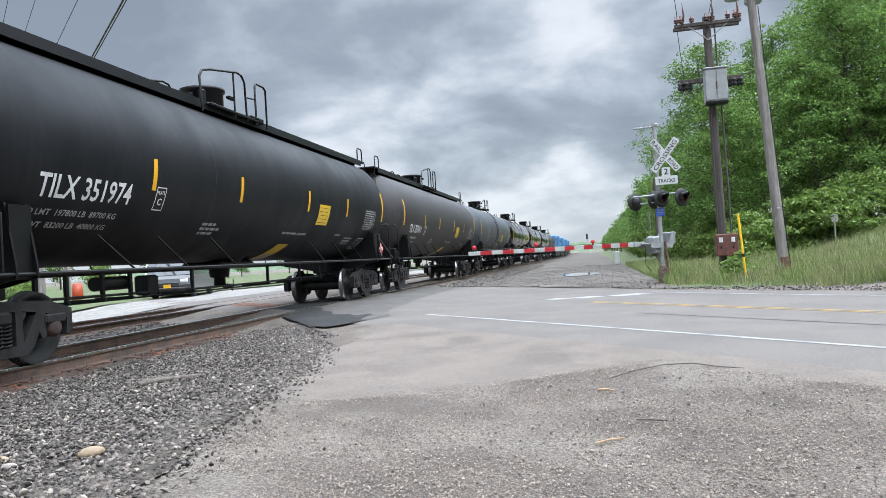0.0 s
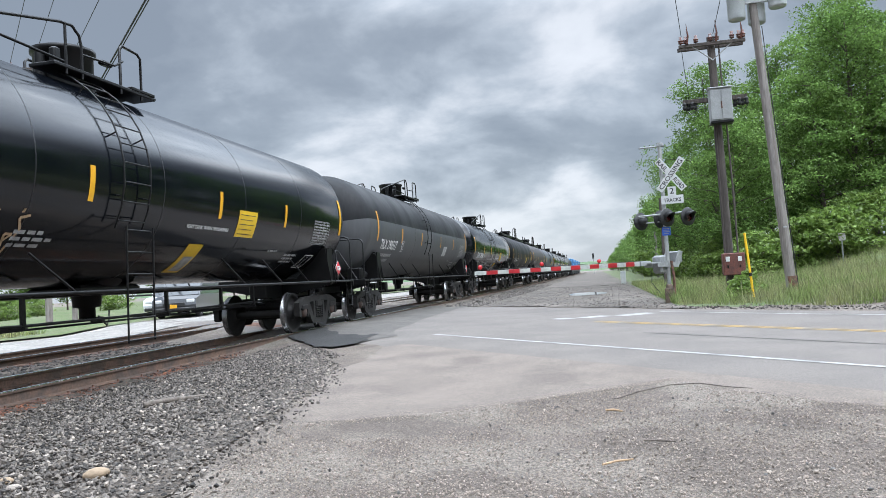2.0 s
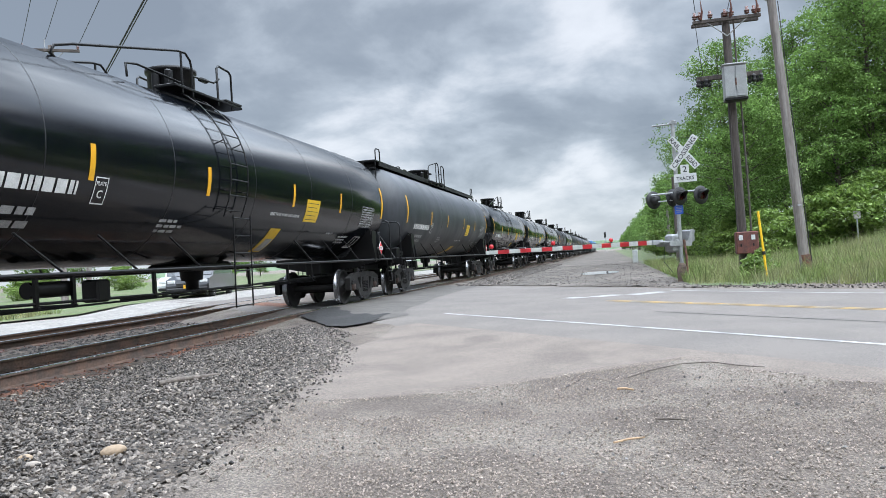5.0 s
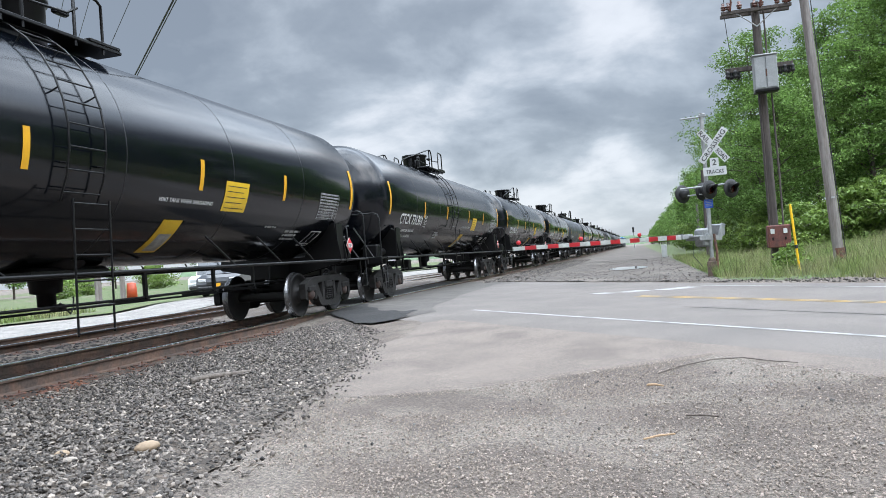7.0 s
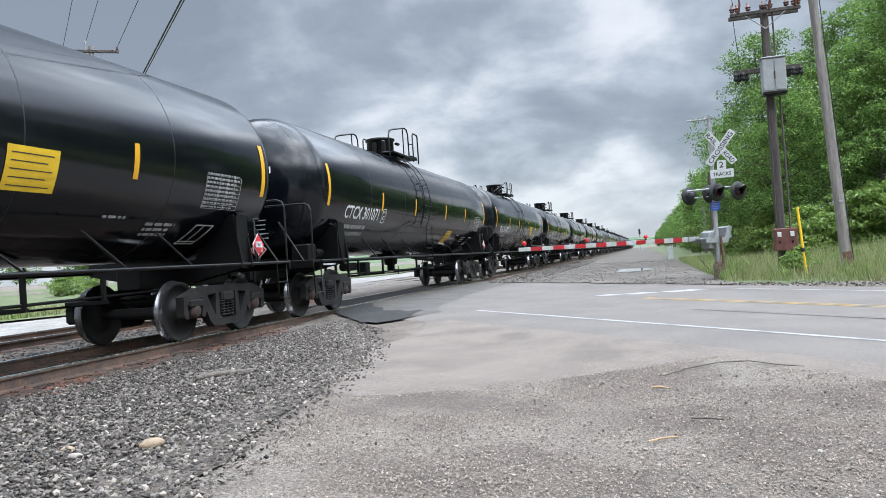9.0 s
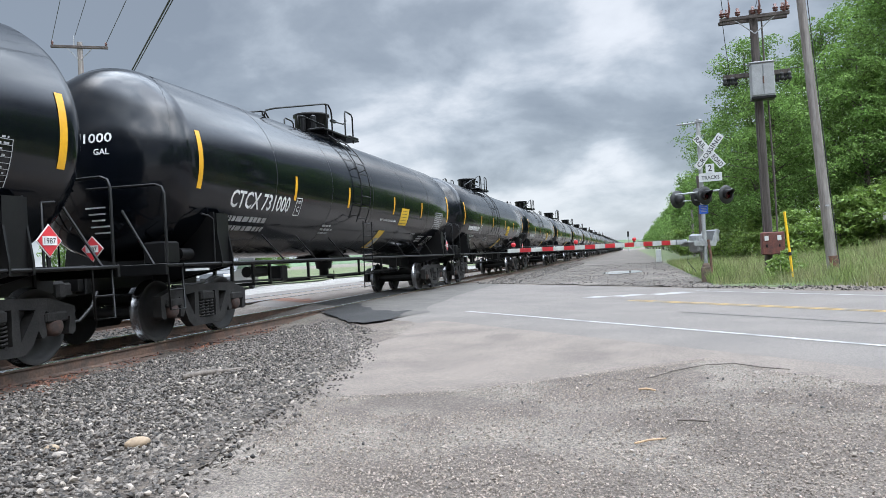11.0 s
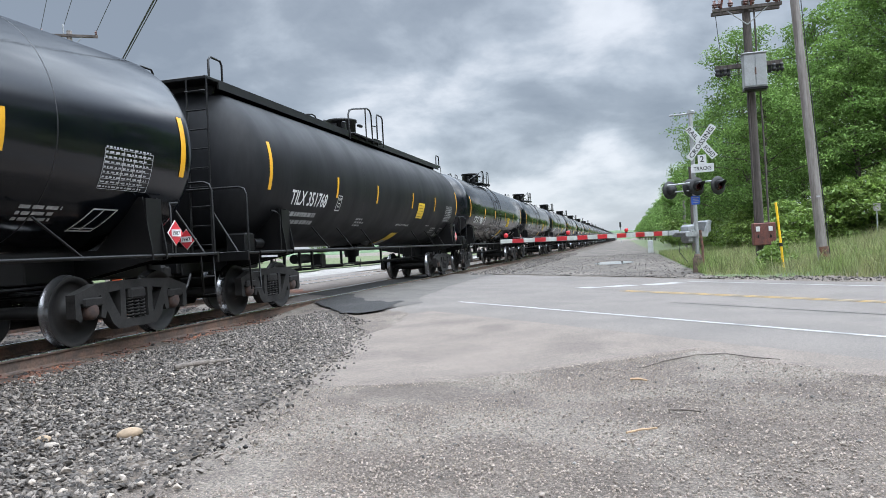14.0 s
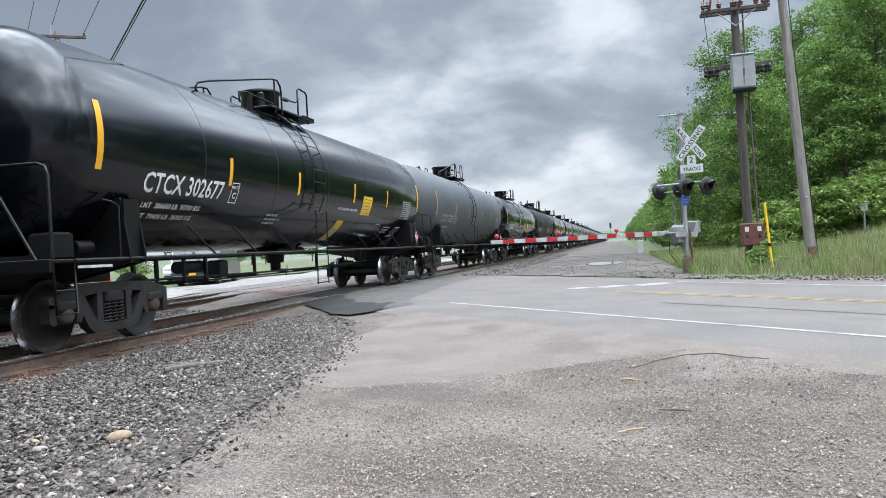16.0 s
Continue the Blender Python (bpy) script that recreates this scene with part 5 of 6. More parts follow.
def shell(b, split=False):
    """Barrel and dished ends."""
    prof = []
    for k in range(9):
        a = math.pi / 2 * k / 8
        prof.append((max(0.001, R * math.sin(a)), -HALF - 0.75 * math.cos(a)))
    ys = [-HALF + 2 * HALF * k / 6 for k in range(1, 6)]
    prof += [(R, y) for y in ys] + [(r, -h) for r, h in reversed(prof)]
    b.lathe(prof, (0, 0, ZC), "Y", 64)
    if split:
        b.mi = [0 if sum(b.v[i][2] for i in f) / len(f) > ZC + 0.12 else 1 for f in b.f]
    return b


def wheelset_mesh():
    b = Build()
    for s in (-1, 1):
        x = s * 0.7175
        # tread, flange and dished plate
        b.lathe([(0.455, x + s * 0.07), (WHEEL_R, x + s * 0.06), (WHEEL_R, x - s * 0.03), (0.480, x - s * 0.042), (0.482, x - s * 0.058), (0.465, x - s * 0.068)], axis="X", n=40, mi=1)
        b.lathe([(0.455, x + s * 0.07), (0.40, x + s * 0.068), (0.385, x + s * 0.02), (0.25, x - s * 0.005), (0.16, x + s * 0.01), (0.14, x + s * 0.08), (0.09, x + s * 0.085)], axis="X", n=40)
        b.lathe([(0.465, x - s * 0.068), (0.40, x - s * 0.065), (0.385, x - s * 0.03), (0.25, x - s * 0.04), (0.16, x - s * 0.03), (0.13, x - s * 0.09), (0.085, x - s * 0.095)], axis="X", n=40)
        for k in range(3):
            a = k * math.tau / 3
            b.cyl((s * 1.06, 0.05 * math.cos(a), 0.05 * math.sin(a)), (s * 1.09, 0.05 * math.cos(a), 0.05 * math.sin(a)), 0.016, n=6)
    b.cyl((-1.05, 0, 0), (1.05, 0, 0), 0.085, n=16)
    return b.mesh("wheelset", ["wheel_steel", "tread"])


def side_frame(b, x):
    """Cast side frame: top chord, sloping bottom chord, columns, pedestal jaws."""
    x0, x1 = x - 0.07, x + 0.07
    for s in (-1, 1):
        b.prism([(s * 1.20, 0.56), (s * 1.20, 0.68), (s * 0.80, 0.80), (s * 0.30, 0.82), (s * 0.0, 0.82), (s * 0.0, 0.70), (s * 0.32, 0.70), (s * 0.70, 0.66), (s * 1.02, 0.56)], x0, x1)
        b.prism([(s * 0.74, 0.66), (s * 0.60, 0.70), (s * 0.34, 0.30), (s * 0.0, 0.28), (s * 0.0, 0.17), (s * 0.40, 0.17), (s * 0.52, 0.26)], x0, x1)
        b.prism([(s * 0.24, 0.28), (s * 0.24, 0.72), (s * 0.34, 0.72), (s * 0.36, 0.28)], x0, x1)
        b.prism([(s * 1.20, 0.6), (s * 1.12, 0.6), (s * 1.08, 0.36), (s * 1.14, 0.34), (s * 1.20, 0.38)], x0, x1)
        b.prism([(s * 0.70, 0.68), (s * 0.74, 0.36), (s * 0.66, 0.34), (s * 0.58, 0.52), (s * 0.56, 0.66)], x0, x1)
        b.box((x, s * 0.889, 0.57), (0.2, 0.36, 0.12), 0.02)


W_MESH = wheelset_mesh()
SF = []
for sx in (-1, 1):
    bb = Build()
    side_frame(bb, sx * 1.0)
    SF.append(bb.mesh("side_frame", "truck_iron"))
SPRING = Build().tube([(0.055 * math.cos(k * 1.05), 0.055 * math.sin(k * 1.05), 0.29 + 0.27 * k / 36) for k in range(37)], 0.014, 5).mesh("spring", "truck_iron")
BOLSTER = Build().box((0, 0, 0.63), (2.2, 0.36, 0.16), 0.03).cyl((0, 0, 0.7), (0, 0, 0.86), 0.2, n=20).box((0, 0, 0.45), (1.3, 0.2, 0.3), 0.03).mesh("bolster", "truck_iron")
BEAM = Build().tube([(-0.9, 0.42, 0.36), (0, 0.30, 0.36), (0.9, 0.42, 0.36)], 0.05).box((0.7175, 0.41, 0.45), (0.09, 0.06, 0.26), 0.01).box((-0.7175, 0.41, 0.45), (0.09, 0.06, 0.26), 0.01).mesh("brake_beam", "truck_iron")
CAP = Build().lathe([(0.085, -0.2), (0.115, -0.18), (0.12, -0.03), (0.09, 0.0), (0.07, 0.01), (0.001, 0.01)], axis="X", n=18).mesh("bearing_cap", "cap_rust")


def truck(parent, y, turn):
    t = new("truck")
    t.parent = parent
    t.matrix_basis = pose(0, y, 0, 0, 0, 180 if turn else 0)
    t["label"] = "four-wheel cast steel truck, dusty and rust-stained"
    for k in (0, 1):
        part("side_frame", SF[k], None, t)
        for yy in (-0.13, 0.0, 0.13):
            part("spring", SPRING, None, t, at=pose((-1.0, 1.0)[k] + 0.03 * (2 * k - 1), yy, 0))
    part("bolster", BOLSTER, None, t)
    for s in (-1, 1):
        w = part("wheelset", W_MESH, None, t, "two steel wheels on one axle, bright treads", at=pose(0, s * 0.889, WHEEL_R))
        part("brake_beam", BEAM, None, t, at=pose(0, 0, 0, 0, 0, 0 if s > 0 else 180))
        for sx in (-1, 1):
            part("bearing_cap", CAP, None, t, "rust-brown bearing cap", at=pose(sx * 1.09, s * 0.889, WHEEL_R, 0, 0, 0 if sx > 0 else 180))
    return t


def rail_loop(pts, r=0.02):
    return Build().tube(pts, r, 6)


def tank_car(kind):
    """One tank car at the origin. kind: gloss, lid (placard set low), walk (full-length running board) or plain."""
    car = thing("tank_car", "black railway tank car with yellow reflector stripes", "tank car", group="cars of the train")
    tank = part("tank", shell(Build(), kind == "two_tone"), ["tank_matte", "tank_lower"] if kind == "two_tone" else "tank_black", car)
    for y in (-5.2, -2.6, 0.0, 2.6, 5.2) if kind != "walk" else (-2.6, 2.6):
        part("weld_seam", Build().lathe([(R + 0.0012, y - 0.009), (R + 0.004, y), (R + 0.0012, y + 0.009)], (0, 0, ZC), "Y", 64), "seam", tank)
    tape = "yellow_old" if kind in ("plain", "two_tone") else "yellow"
    for y in (-7.68, 7.68) if kind != "two_tone" else (-7.15, 7.5):
        part("reflector", wrap_rect(Build(), y - 0.06, y + 0.06, arc(2.28), arc(3.16)), tape, tank, "tall yellow reflector stripe")
    for y in (-4.40, -1.62, 1.70, 4.40):
        part("reflector", wrap_rect(Build(), y - 0.05, y + 0.05, arc(2.30), arc(2.76)), tape, tank, "yellow reflector stripe")
    # placards and data tables
    if kind in ("gloss", "walk"):
        pl = part("placard", wrap_rect(Build(), 2.38, 3.10, arc(2.03), arc(2.50)), "placard", tank, "yellow notice placard with black writing")
        for k in range(5):
            part("notice_line", wrap_rect(Build(), 2.44, 3.02 - 0.08 * (k % 2), arc(2.43 - 0.085 * k) - 0.013, arc(2.43 - 0.085 * k), 0.009), "ink", pl)
        y0, w, z0, z1 = (1.00, 0.46, 1.42, 1.86) if kind == "gloss" else (0.66, 0.58, 1.22, 1.58)
        sl = (0.06 if kind == "gloss" else 0.36) / abs(arc(z1) - arc(z0))
        st = part("banner", wrap_rect(Build(), y0, y0 + w, arc(z0), arc(z1), 0.007, sl), "placard", tank, "slanted yellow and white banner sticker")
        part("banner_panel", wrap_rect(Build(), y0 + 0.2 * w + 0.03, y0 + 0.92 * w, arc(z0) + 0.05, arc(z0) + 0.62 * (arc(z1) - arc(z0)), 0.010, sl), "white_dim", st)
    if kind == "lid":
        pl = part("placard", wrap_rect(Build(), 2.38, 3.05, arc(1.55), arc(1.95), 0.007, 0.2), "placard", tank, "yellow notice placard with black writing")
        for k in range(4):
            part("notice_line", wrap_rect(Build(), 2.46, 3.0, arc(1.90 - 0.09 * k) - 0.02, arc(1.90 - 0.09 * k), 0.010), "ink", pl)
    if kind == "two_tone":
        part("placard", wrap_rect(Build(), 2.38, 3.0, arc(2.0), arc(2.38)), "white_dim", tank, "faded white notice panel")
    tb = Build()
    for k in range(9):
        s = arc(2.02 + 0.062 * k)
        wrap_rect(tb, 6.0, 6.97, s - 0.003, s + 0.003, 0.007)
    for y in (6.0, 6.36, 6.58, 6.78, 6.965):
        wrap_rect(tb, y, y + 0.01, arc(2.02), arc(2.52), 0.007)
    part("data_table", tb, "white_dim", tank, "white printed inspection table")
    bars(6.02, 6.94, arc(2.03), arc(2.58), 9, tank, seed=4, ragged=0.1, word=(0.03, 0.10), fill=0.34)
    bars(4.95, 5.80, arc(1.60), arc(1.80), 3, tank, seed=5)
    if kind in ("gloss", "walk"):
        bars(-2.68, -1.98, arc(1.70), arc(1.92), 3, tank, seed=6)
    bars(4.05, 4.55, arc(1.80), arc(1.86), 1, tank, seed=7)
    if kind in ("gloss", "walk"):
        wrap_text("VENT TANK WHEN UNLOADING", 0.085, 0.75, 1.35, arc(2.10 if kind == "gloss" else 1.78), "white", tank)
    sq = Build()
    lo_, hi_ = arc(1.50), arc(1.78)
    for y, w in ((5.95, 0.025), (6.16, 0.018), (6.40, 0.025)):
        wrap_rect(sq, y, y + w, lo_, hi_, 0.007, 0.45)
    wrap_rect(sq, 5.95, 6.42, lo_, lo_ + 0.022, 0.007)
    wrap_rect(sq, 5.95 + 0.45 * (hi_ - lo_), 6.425 + 0.45 * (hi_ - lo_), hi_ - 0.022, hi_, 0.007)
    wrap_rect(sq, 5.97, 6.42, lo_ + 0.06, lo_ + 0.075, 0.007, 0.45)
    part("stencil_box", sq, "white", tank, "white stencilled box")
    # plate clearance box
    pb = Build()
    for y0, y1, a, b in ((-4.31, -4.06, 2.02, 2.035), (-4.31, -4.06, 2.345, 2.36), (-4.31, -4.295, 2.02, 2.36), (-4.075, -4.06, 2.02, 2.36)):
        wrap_rect(pb, y0, y1, arc(a), arc(b), 0.007)
    part("clearance_box", pb, "white", tank, "white outlined clearance plate box")
    wrap_text("PLATE", 0.075, -4.28, 0.19, arc(2.255), "white", tank)
    wrap_text("C", 0.15, -4.235, 0.10, arc(2.10), "white", tank)

    # underframe: stub sills, bolsters, end platforms
    for s in (-1, 1):
        part("stub_sill", Build().box((0, s * 7.4, 0.98), (0.42, 2.9, 0.32), 0.02).box((0, s * 8.62, 0.98), (0.5, 0.28, 0.42), 0.02), "black_steel", car)
        part("end_platform", Build().box((0, s * 8.15, 1.13), (2.9, 0.85, 0.04), 0.008).box((0, s * 8.58, 1.08), (2.9, 0.05, 0.16), 0.008), "black_steel", car)
        bol = Build()
        for yo in (-0.16, 0.16):
            bol.prism([(-1.48, 1.08), (-1.48, 1.22), (-1.36, 1.95), (-1.30, 1.95), (-0.6, 1.25), (0.6, 1.25), (1.30, 1.95), (1.36, 1.95), (1.48, 1.22), (1.48, 1.08), (0.4, 0.86), (-0.4, 0.86)], s * 7.02 + yo - 0.015, s * 7.02 + yo + 0.015, "Y")
        bol.box((1.40, s * 7.02, 1.5), (0.03, 0.34, 0.86)).box((-1.40, s * 7.02, 1.5), (0.03, 0.34, 0.86))
        part("body_bolster", bol, "black_steel", car, "black steel bolster web carrying the tank")
        part("coupler", Build().box((0, s * 8.86, 0.86), (0.16, 0.42, 0.2), 0.03).box((s * 0.03, s * 9.02, 0.86), (0.28, 0.13, 0.26), 0.04), "truck_iron", car)
        part("air_hose", Build().tube([(0.3, s * 8.6, 0.8), (0.32, s * 8.75, 0.6), (0.28, s * 8.95, 0.42), (0.2, s * 9.03, 0.42)], 0.025), "black", car)
        truck(car, s * 7.02, s < 0)
        # end guard rails
        for sx in (1, -1):
            part("guard_rail", rail_loop([(sx * 1.42, s * 8.52, 1.1), (sx * 1.42, s * 8.52, 2.14), (sx * 1.38, s * 8.52, 2.24), (sx * 1.28, s * 8.52, 2.28), (0.2 * sx, s * 8.60, 2.28)]), "black_steel", car)
            part("guard_rail", rail_loop([(sx * 1.45, s * 7.35, 1.1), (sx * 1.45, s * 7.35, 1.82), (sx * 1.40, s * 7.40, 1.88), (sx * 1.40, s * 7.6, 1.9)], 0.016), "black_steel", car)
            part("end_brace", Build().tube([(sx * 1.25, s * 8.55, 1.1), (sx * 0.7, s * 8.5, 1.95)], 0.02), "black_steel", car)
            sp_ = part("sill_step", Build().tube([(sx * 1.40, s * 8.50, 1.1), (sx * 1.42, s * 8.50, 0.5), (sx * 1.42, s * 8.15, 0.5), (sx * 1.40, s * 8.15, 1.1)], 0.016).tube([(sx * 1.41, s * 8.5, 0.78), (sx * 1.41, s * 8.15, 0.78)], 0.014), "black_steel", car)
        # hazard diamonds: on the side at the front end, on the end face at the rear
        place = pose(1.47, 7.42, 1.45) if s > 0 else pose(0.28, -8.63, 1.42, 0, 0, -90)
        hd = part("hazard_placard", Build().prism([(0, -0.17), (0.17, 0), (0, 0.17), (-0.17, 0)], 0, 0.008), "red_sign", car, "red and white diamond hazard placard", at=place)
        part("hazard_border", Build().prism([(0, -0.188), (0.188, 0), (0, 0.188), (-0.188, 0)], -0.008, -0.001), "white", hd)
        part("hazard_panel", Build().box((0.011, 0, 0), (0.006, 0.21, 0.10)), "white", hd)
        vs, fs, w = text_geometry("1987", 0.09)
        part("hazard_number", Build().add([(0.0155, -0.085 + x * 0.17 / w, -0.032 + z) for x, z in vs], fs), "ink", hd)
        part("placard_holder", Build().box((-0.02, 0, -0.09), (0.02, 0.05, 0.5)), "black_steel", hd)
    for sx in (1, -1):
        # side rail that ties the two ends, with slanting stays up to the tank
        part("side_rail", Build().tube([(sx * 1.45, -8.2, 1.13), (sx * 1.45, 8.2, 1.13)], 0.026, 8), "black_steel", car)
        for y in (-5.2, -3.8, -2.2, 2.3, 3.9, 5.3):
            part("stay", Build().tube([(sx * 1.45, y + 0.25, 1.13), (sx * 1.30, y - 0.35, 1.62)], 0.016), "black_steel", car)
    # brake gear and bottom outlet
    part("bottom_outlet", Build().lathe([(0.55, 0.30), (0.42, 0.12), (0.22, 0.05), (0.2, -0.12), (0.12, -0.14), (0.12, -0.3), (0.001, -0.32)], (0, 0.1, 1.05), "Z", 20).box((0.18, 0.1, 0.72), (0.2, 0.12, 0.1), 0.02).box((0, 0.1, 1.18), (0.9, 1.5, 0.16), 0.05), "black_steel", car, "bottom outlet valve with skid")
    part("valve_chain", Build().tube([(0.12, 0.2, 0.78), (0.16, 0.34, 0.62), (0.14, 0.42, 0.70), (0.12, 0.46, 0.85)], 0.012), "wire", car)
    part("brake_pipe", Build().tube([(0.35, -6.9, 0.80), (0.35, -1.5, 0.74), (0.35, 1.5, 0.74), (0.35, 6.9, 0.80)], 0.022).tube([(-0.3, -6.9, 0.66), (-0.3, 6.9, 0.66)], 0.018), "black_steel", car)
    for y in (-5.6, -5.0, -4.2, -3.5, -1.6, 1.7, 3.6, 5.0):
        part("pipe_hanger", Build().box((0.35, y, 0.94), (0.05, 0.06, 0.46)).box((0.05, y, 0.70), (0.7, 0.05, 0.05)), "black_steel", car)
    part("brake_reservoir", Build().cyl((0.2, -4.2, 0.95), (0.2, -3.4, 0.95), 0.11, n=16).box((0.25, -2.9, 0.88), (0.3, 0.3, 0.34), 0.03), "black_steel", car)
    part("brake_valve", Build().box((1.0, -8.05, 1.32), (0.4, 0.35, 0.34), 0.03).cyl((1.1, -7.8, 1.3), (1.1, -7.5, 1.3), 0.09, n=12), "black_steel", car)
    part("data_stencil", Build().box((1.46, -7.85, 1.05), (0.006, 0.62, 0.035)), "white_dim", car)
    ladder = Build()
    y0, y1 = -1.12, -0.52
    for y in (y0, y1):
        ladder.tube([(1.56, y, 0.42), (1.58, y, 1.3), (1.60, y, 2.0)], 0.014)
        pts = []
        for k in range(10):
            a = radians(-28 + 96 * k / 9)
            pts.append(((R + 0.11) * math.cos(a), y, ZC + (R + 0.11) * math.sin(a)))
        ladder.tube(pts, 0.013)
    for z in (0.45, 0.75, 1.05, 1.35, 1.65, 1.95):
        ladder.tube([(1.575, y0, z), (1.575, y1, z)], 0.012)
    for k in range(10):
        a = radians(-24 + 86 * k / 9)
        px, pz = (R + 0.11) * math.cos(a), ZC + (R + 0.11) * math.sin(a)
        ladder.tube([(px, y0, pz), (px, y1, pz)], 0.011)
    for y in (y0, y1):
        for a in (-12, 20, 50):
            ca, sa = math.cos(radians(a)), math.sin(radians(a))
            ladder.tube([(R * ca, y, ZC + R * sa), ((R + 0.11) * ca, y, ZC + (R + 0.11) * sa)], 0.012, 5)
    if kind != "walk":
        part("ladder", ladder, "black_steel", car)
    # top fittings
    top = ZC + R
    cy = -0.2
    part("dome", Build().lathe([(0.42, -0.06), (0.42, 0.52), (0.46, 0.54), (0.46, 0.60), (0.40, 0.62), (0.001, 0.64)], (0, cy, top), "Z", 28), "black_steel", car, "black cylindrical manway housing")
    part("relief_valve", Build().box((0.30, cy - 0.55, top + 0.28), (0.12, 0.14, 0.4), 0.03), "black_steel", car)
    part("vent_pipe", Build().cyl((0.0, cy - 0.5, top - 0.03), (0.0, cy - 0.5, top + 0.45), 0.07, n=10), "black_steel", car)
    part("lid_hinge", Build().box((0.42, cy + 0.42, top + 0.48), (0.1, 0.26, 0.08), 0.02), "black_steel", car)
    part("valve", Build().cyl((0.1, cy + 0.85, top - 0.02), (0.1, cy + 0.85, top + 0.25), 0.06, n=10), "black_steel", car)
    part("vent_cap", Build().box((0, 4.0, top + 0.03), (0.2, 0.2, 0.12), 0.03), "black_steel", car)
    part("platform", Build().box((0.66, cy - 0.1, top + 0.0), (0.42, 2.3, 0.05), 0.01), "black_steel", car, "black grating platform beside the manway")
    part("platform", Build().box((-0.66, cy - 0.1, top + 0.0), (0.42, 2.3, 0.05), 0.01), "black_steel", car, "black grating platform beside the manway")
    part("platform", Build().box((0, cy + 0.72, top + 0.05), (1.75, 0.6, 0.05), 0.01), "black_steel", car)
    if kind in ("gloss", "plain", "two_tone"):
        for sx in (1, -1):
            x = sx * 0.84
            part("platform_rail", Build().tube([(sx * 0.70, cy - 3.7, top - 0.28), (sx * 0.74, cy - 3.95, top - 0.16), (sx * 0.76, cy - 3.9, top - 0.05), (sx * 0.80, cy - 3.6, top + 0.04), (x, cy - 1.1, top + 0.60), (x, cy - 0.86, top + 0.62), (x, cy - 0.72, top + 0.52), (x, cy - 0.68, top + 0.38), (x, cy - 0.68, top - 0.1)], 0.022, 6)
                 .tube([(x, cy - 1.0, top - 0.1), (x, cy - 1.0, top + 0.60)], 0.02, 6), "black_steel", car, "bent black tubular railing")
            part("platform_rail", Build().tube([(x, cy + 0.18, top - 0.1), (x, cy + 0.18, top + 0.60), (x, cy + 0.24, top + 0.66), (x, cy + 0.62, top + 0.64), (x, cy + 0.70, top + 0.58), (x, cy + 0.70, top - 0.1)], 0.022, 6)
                 .tube([(x, cy - 0.68, top + 0.26), (x, cy + 0.05, top + 0.30), (x, cy + 0.25, top + 0.42)], 0.018, 6), "black_steel", car)
            part("platform_rail", Build().tube([(sx * 0.70, cy - 2.3, top - 0.1), (sx * 0.72, cy - 2.35, top + 0.1), (sx * 0.74, cy - 2.1, top + 0.14), (sx * 0.76, cy - 0.9, top + 0.1)], 0.02, 6), "black_steel", car)
    else:
        for sx in (1, -1):
            x = sx * 0.84
            part("platform_rail", Build().tube([(x, cy - 1.55, top - 0.2), (x, cy - 1.6, top + 0.45), (x, cy - 1.5, top + 0.58), (x, cy - 1.2, top + 0.66), (x, cy - 0.1, top + 0.86), (x, cy + 0.12, top + 0.84), (x, cy + 0.24, top + 0.72), (x, cy + 0.28, top - 0.1)], 0.024, 6)
                 .tube([(x, cy - 0.25, top - 0.1), (x, cy - 0.25, top + 0.84)], 0.02, 6), "black_steel", car, "bent black tubular railing")
            part("platform_rail", Build().tube([(x, cy + 0.72, top - 0.1), (x, cy + 0.72, top + 0.74), (x, cy + 0.78, top + 0.82), (x, cy + 1.15, top + 0.82), (x, cy + 1.25, top + 0.76), (x, cy + 1.25, top - 0.1)], 0.024, 6)
                 .tube([(x, cy + 0.28, top + 0.42), (x, cy + 0.72, top + 0.46)], 0.018, 6), "black_steel", car)
    if kind == "walk":
        part("running_board", Build().box((0.42, 0, top + 0.03), (0.62, 16.2, 0.05), 0.01).box((-0.42, 0, top + 0.03), (0.62, 16.2, 0.05), 0.01).box((0.74, 0, top - 0.03), (0.04, 16.2, 0.16)), "black_steel", car, "full-length black running board on the tank top")
        for s in (-1, 1):
            part("end_shelf", Build().box((0, s * 8.15, top + 0.03), (1.5, 0.7, 0.06), 0.01).prism([(-0.6, top), (0.6, top), (0.5, top - 0.4), (-0.5, top - 0.4)], s * 7.95, s * 8.02, "Y"), "black_steel", car)
            for sx in (1, -1):
                part("grab_loop", Build().tube([(sx * 0.72, s * 8.35, top), (sx * 0.72, s * 8.35, top + 0.36), (sx * 0.72, s * 8.28, top + 0.43), (sx * 0.72, s * 7.95, top + 0.43), (sx * 0.72, s * 7.9, top + 0.36), (sx * 0.72, s * 7.9, top)], 0.022, 6), "black_steel", car)
            lad = Build()
            for x in (0.35, 0.75):
                lad.tube([(x, s * 8.58, 1.1), (x, s * 8.5, top)], 0.016)
            for k in range(9):
                lad.tube([(0.35, s * 8.56, 1.3 + 0.34 * k), (0.75, s * 8.56, 1.3 + 0.34 * k)], 0.014)
            part("end_ladder", lad, "black_steel", car)
    return car


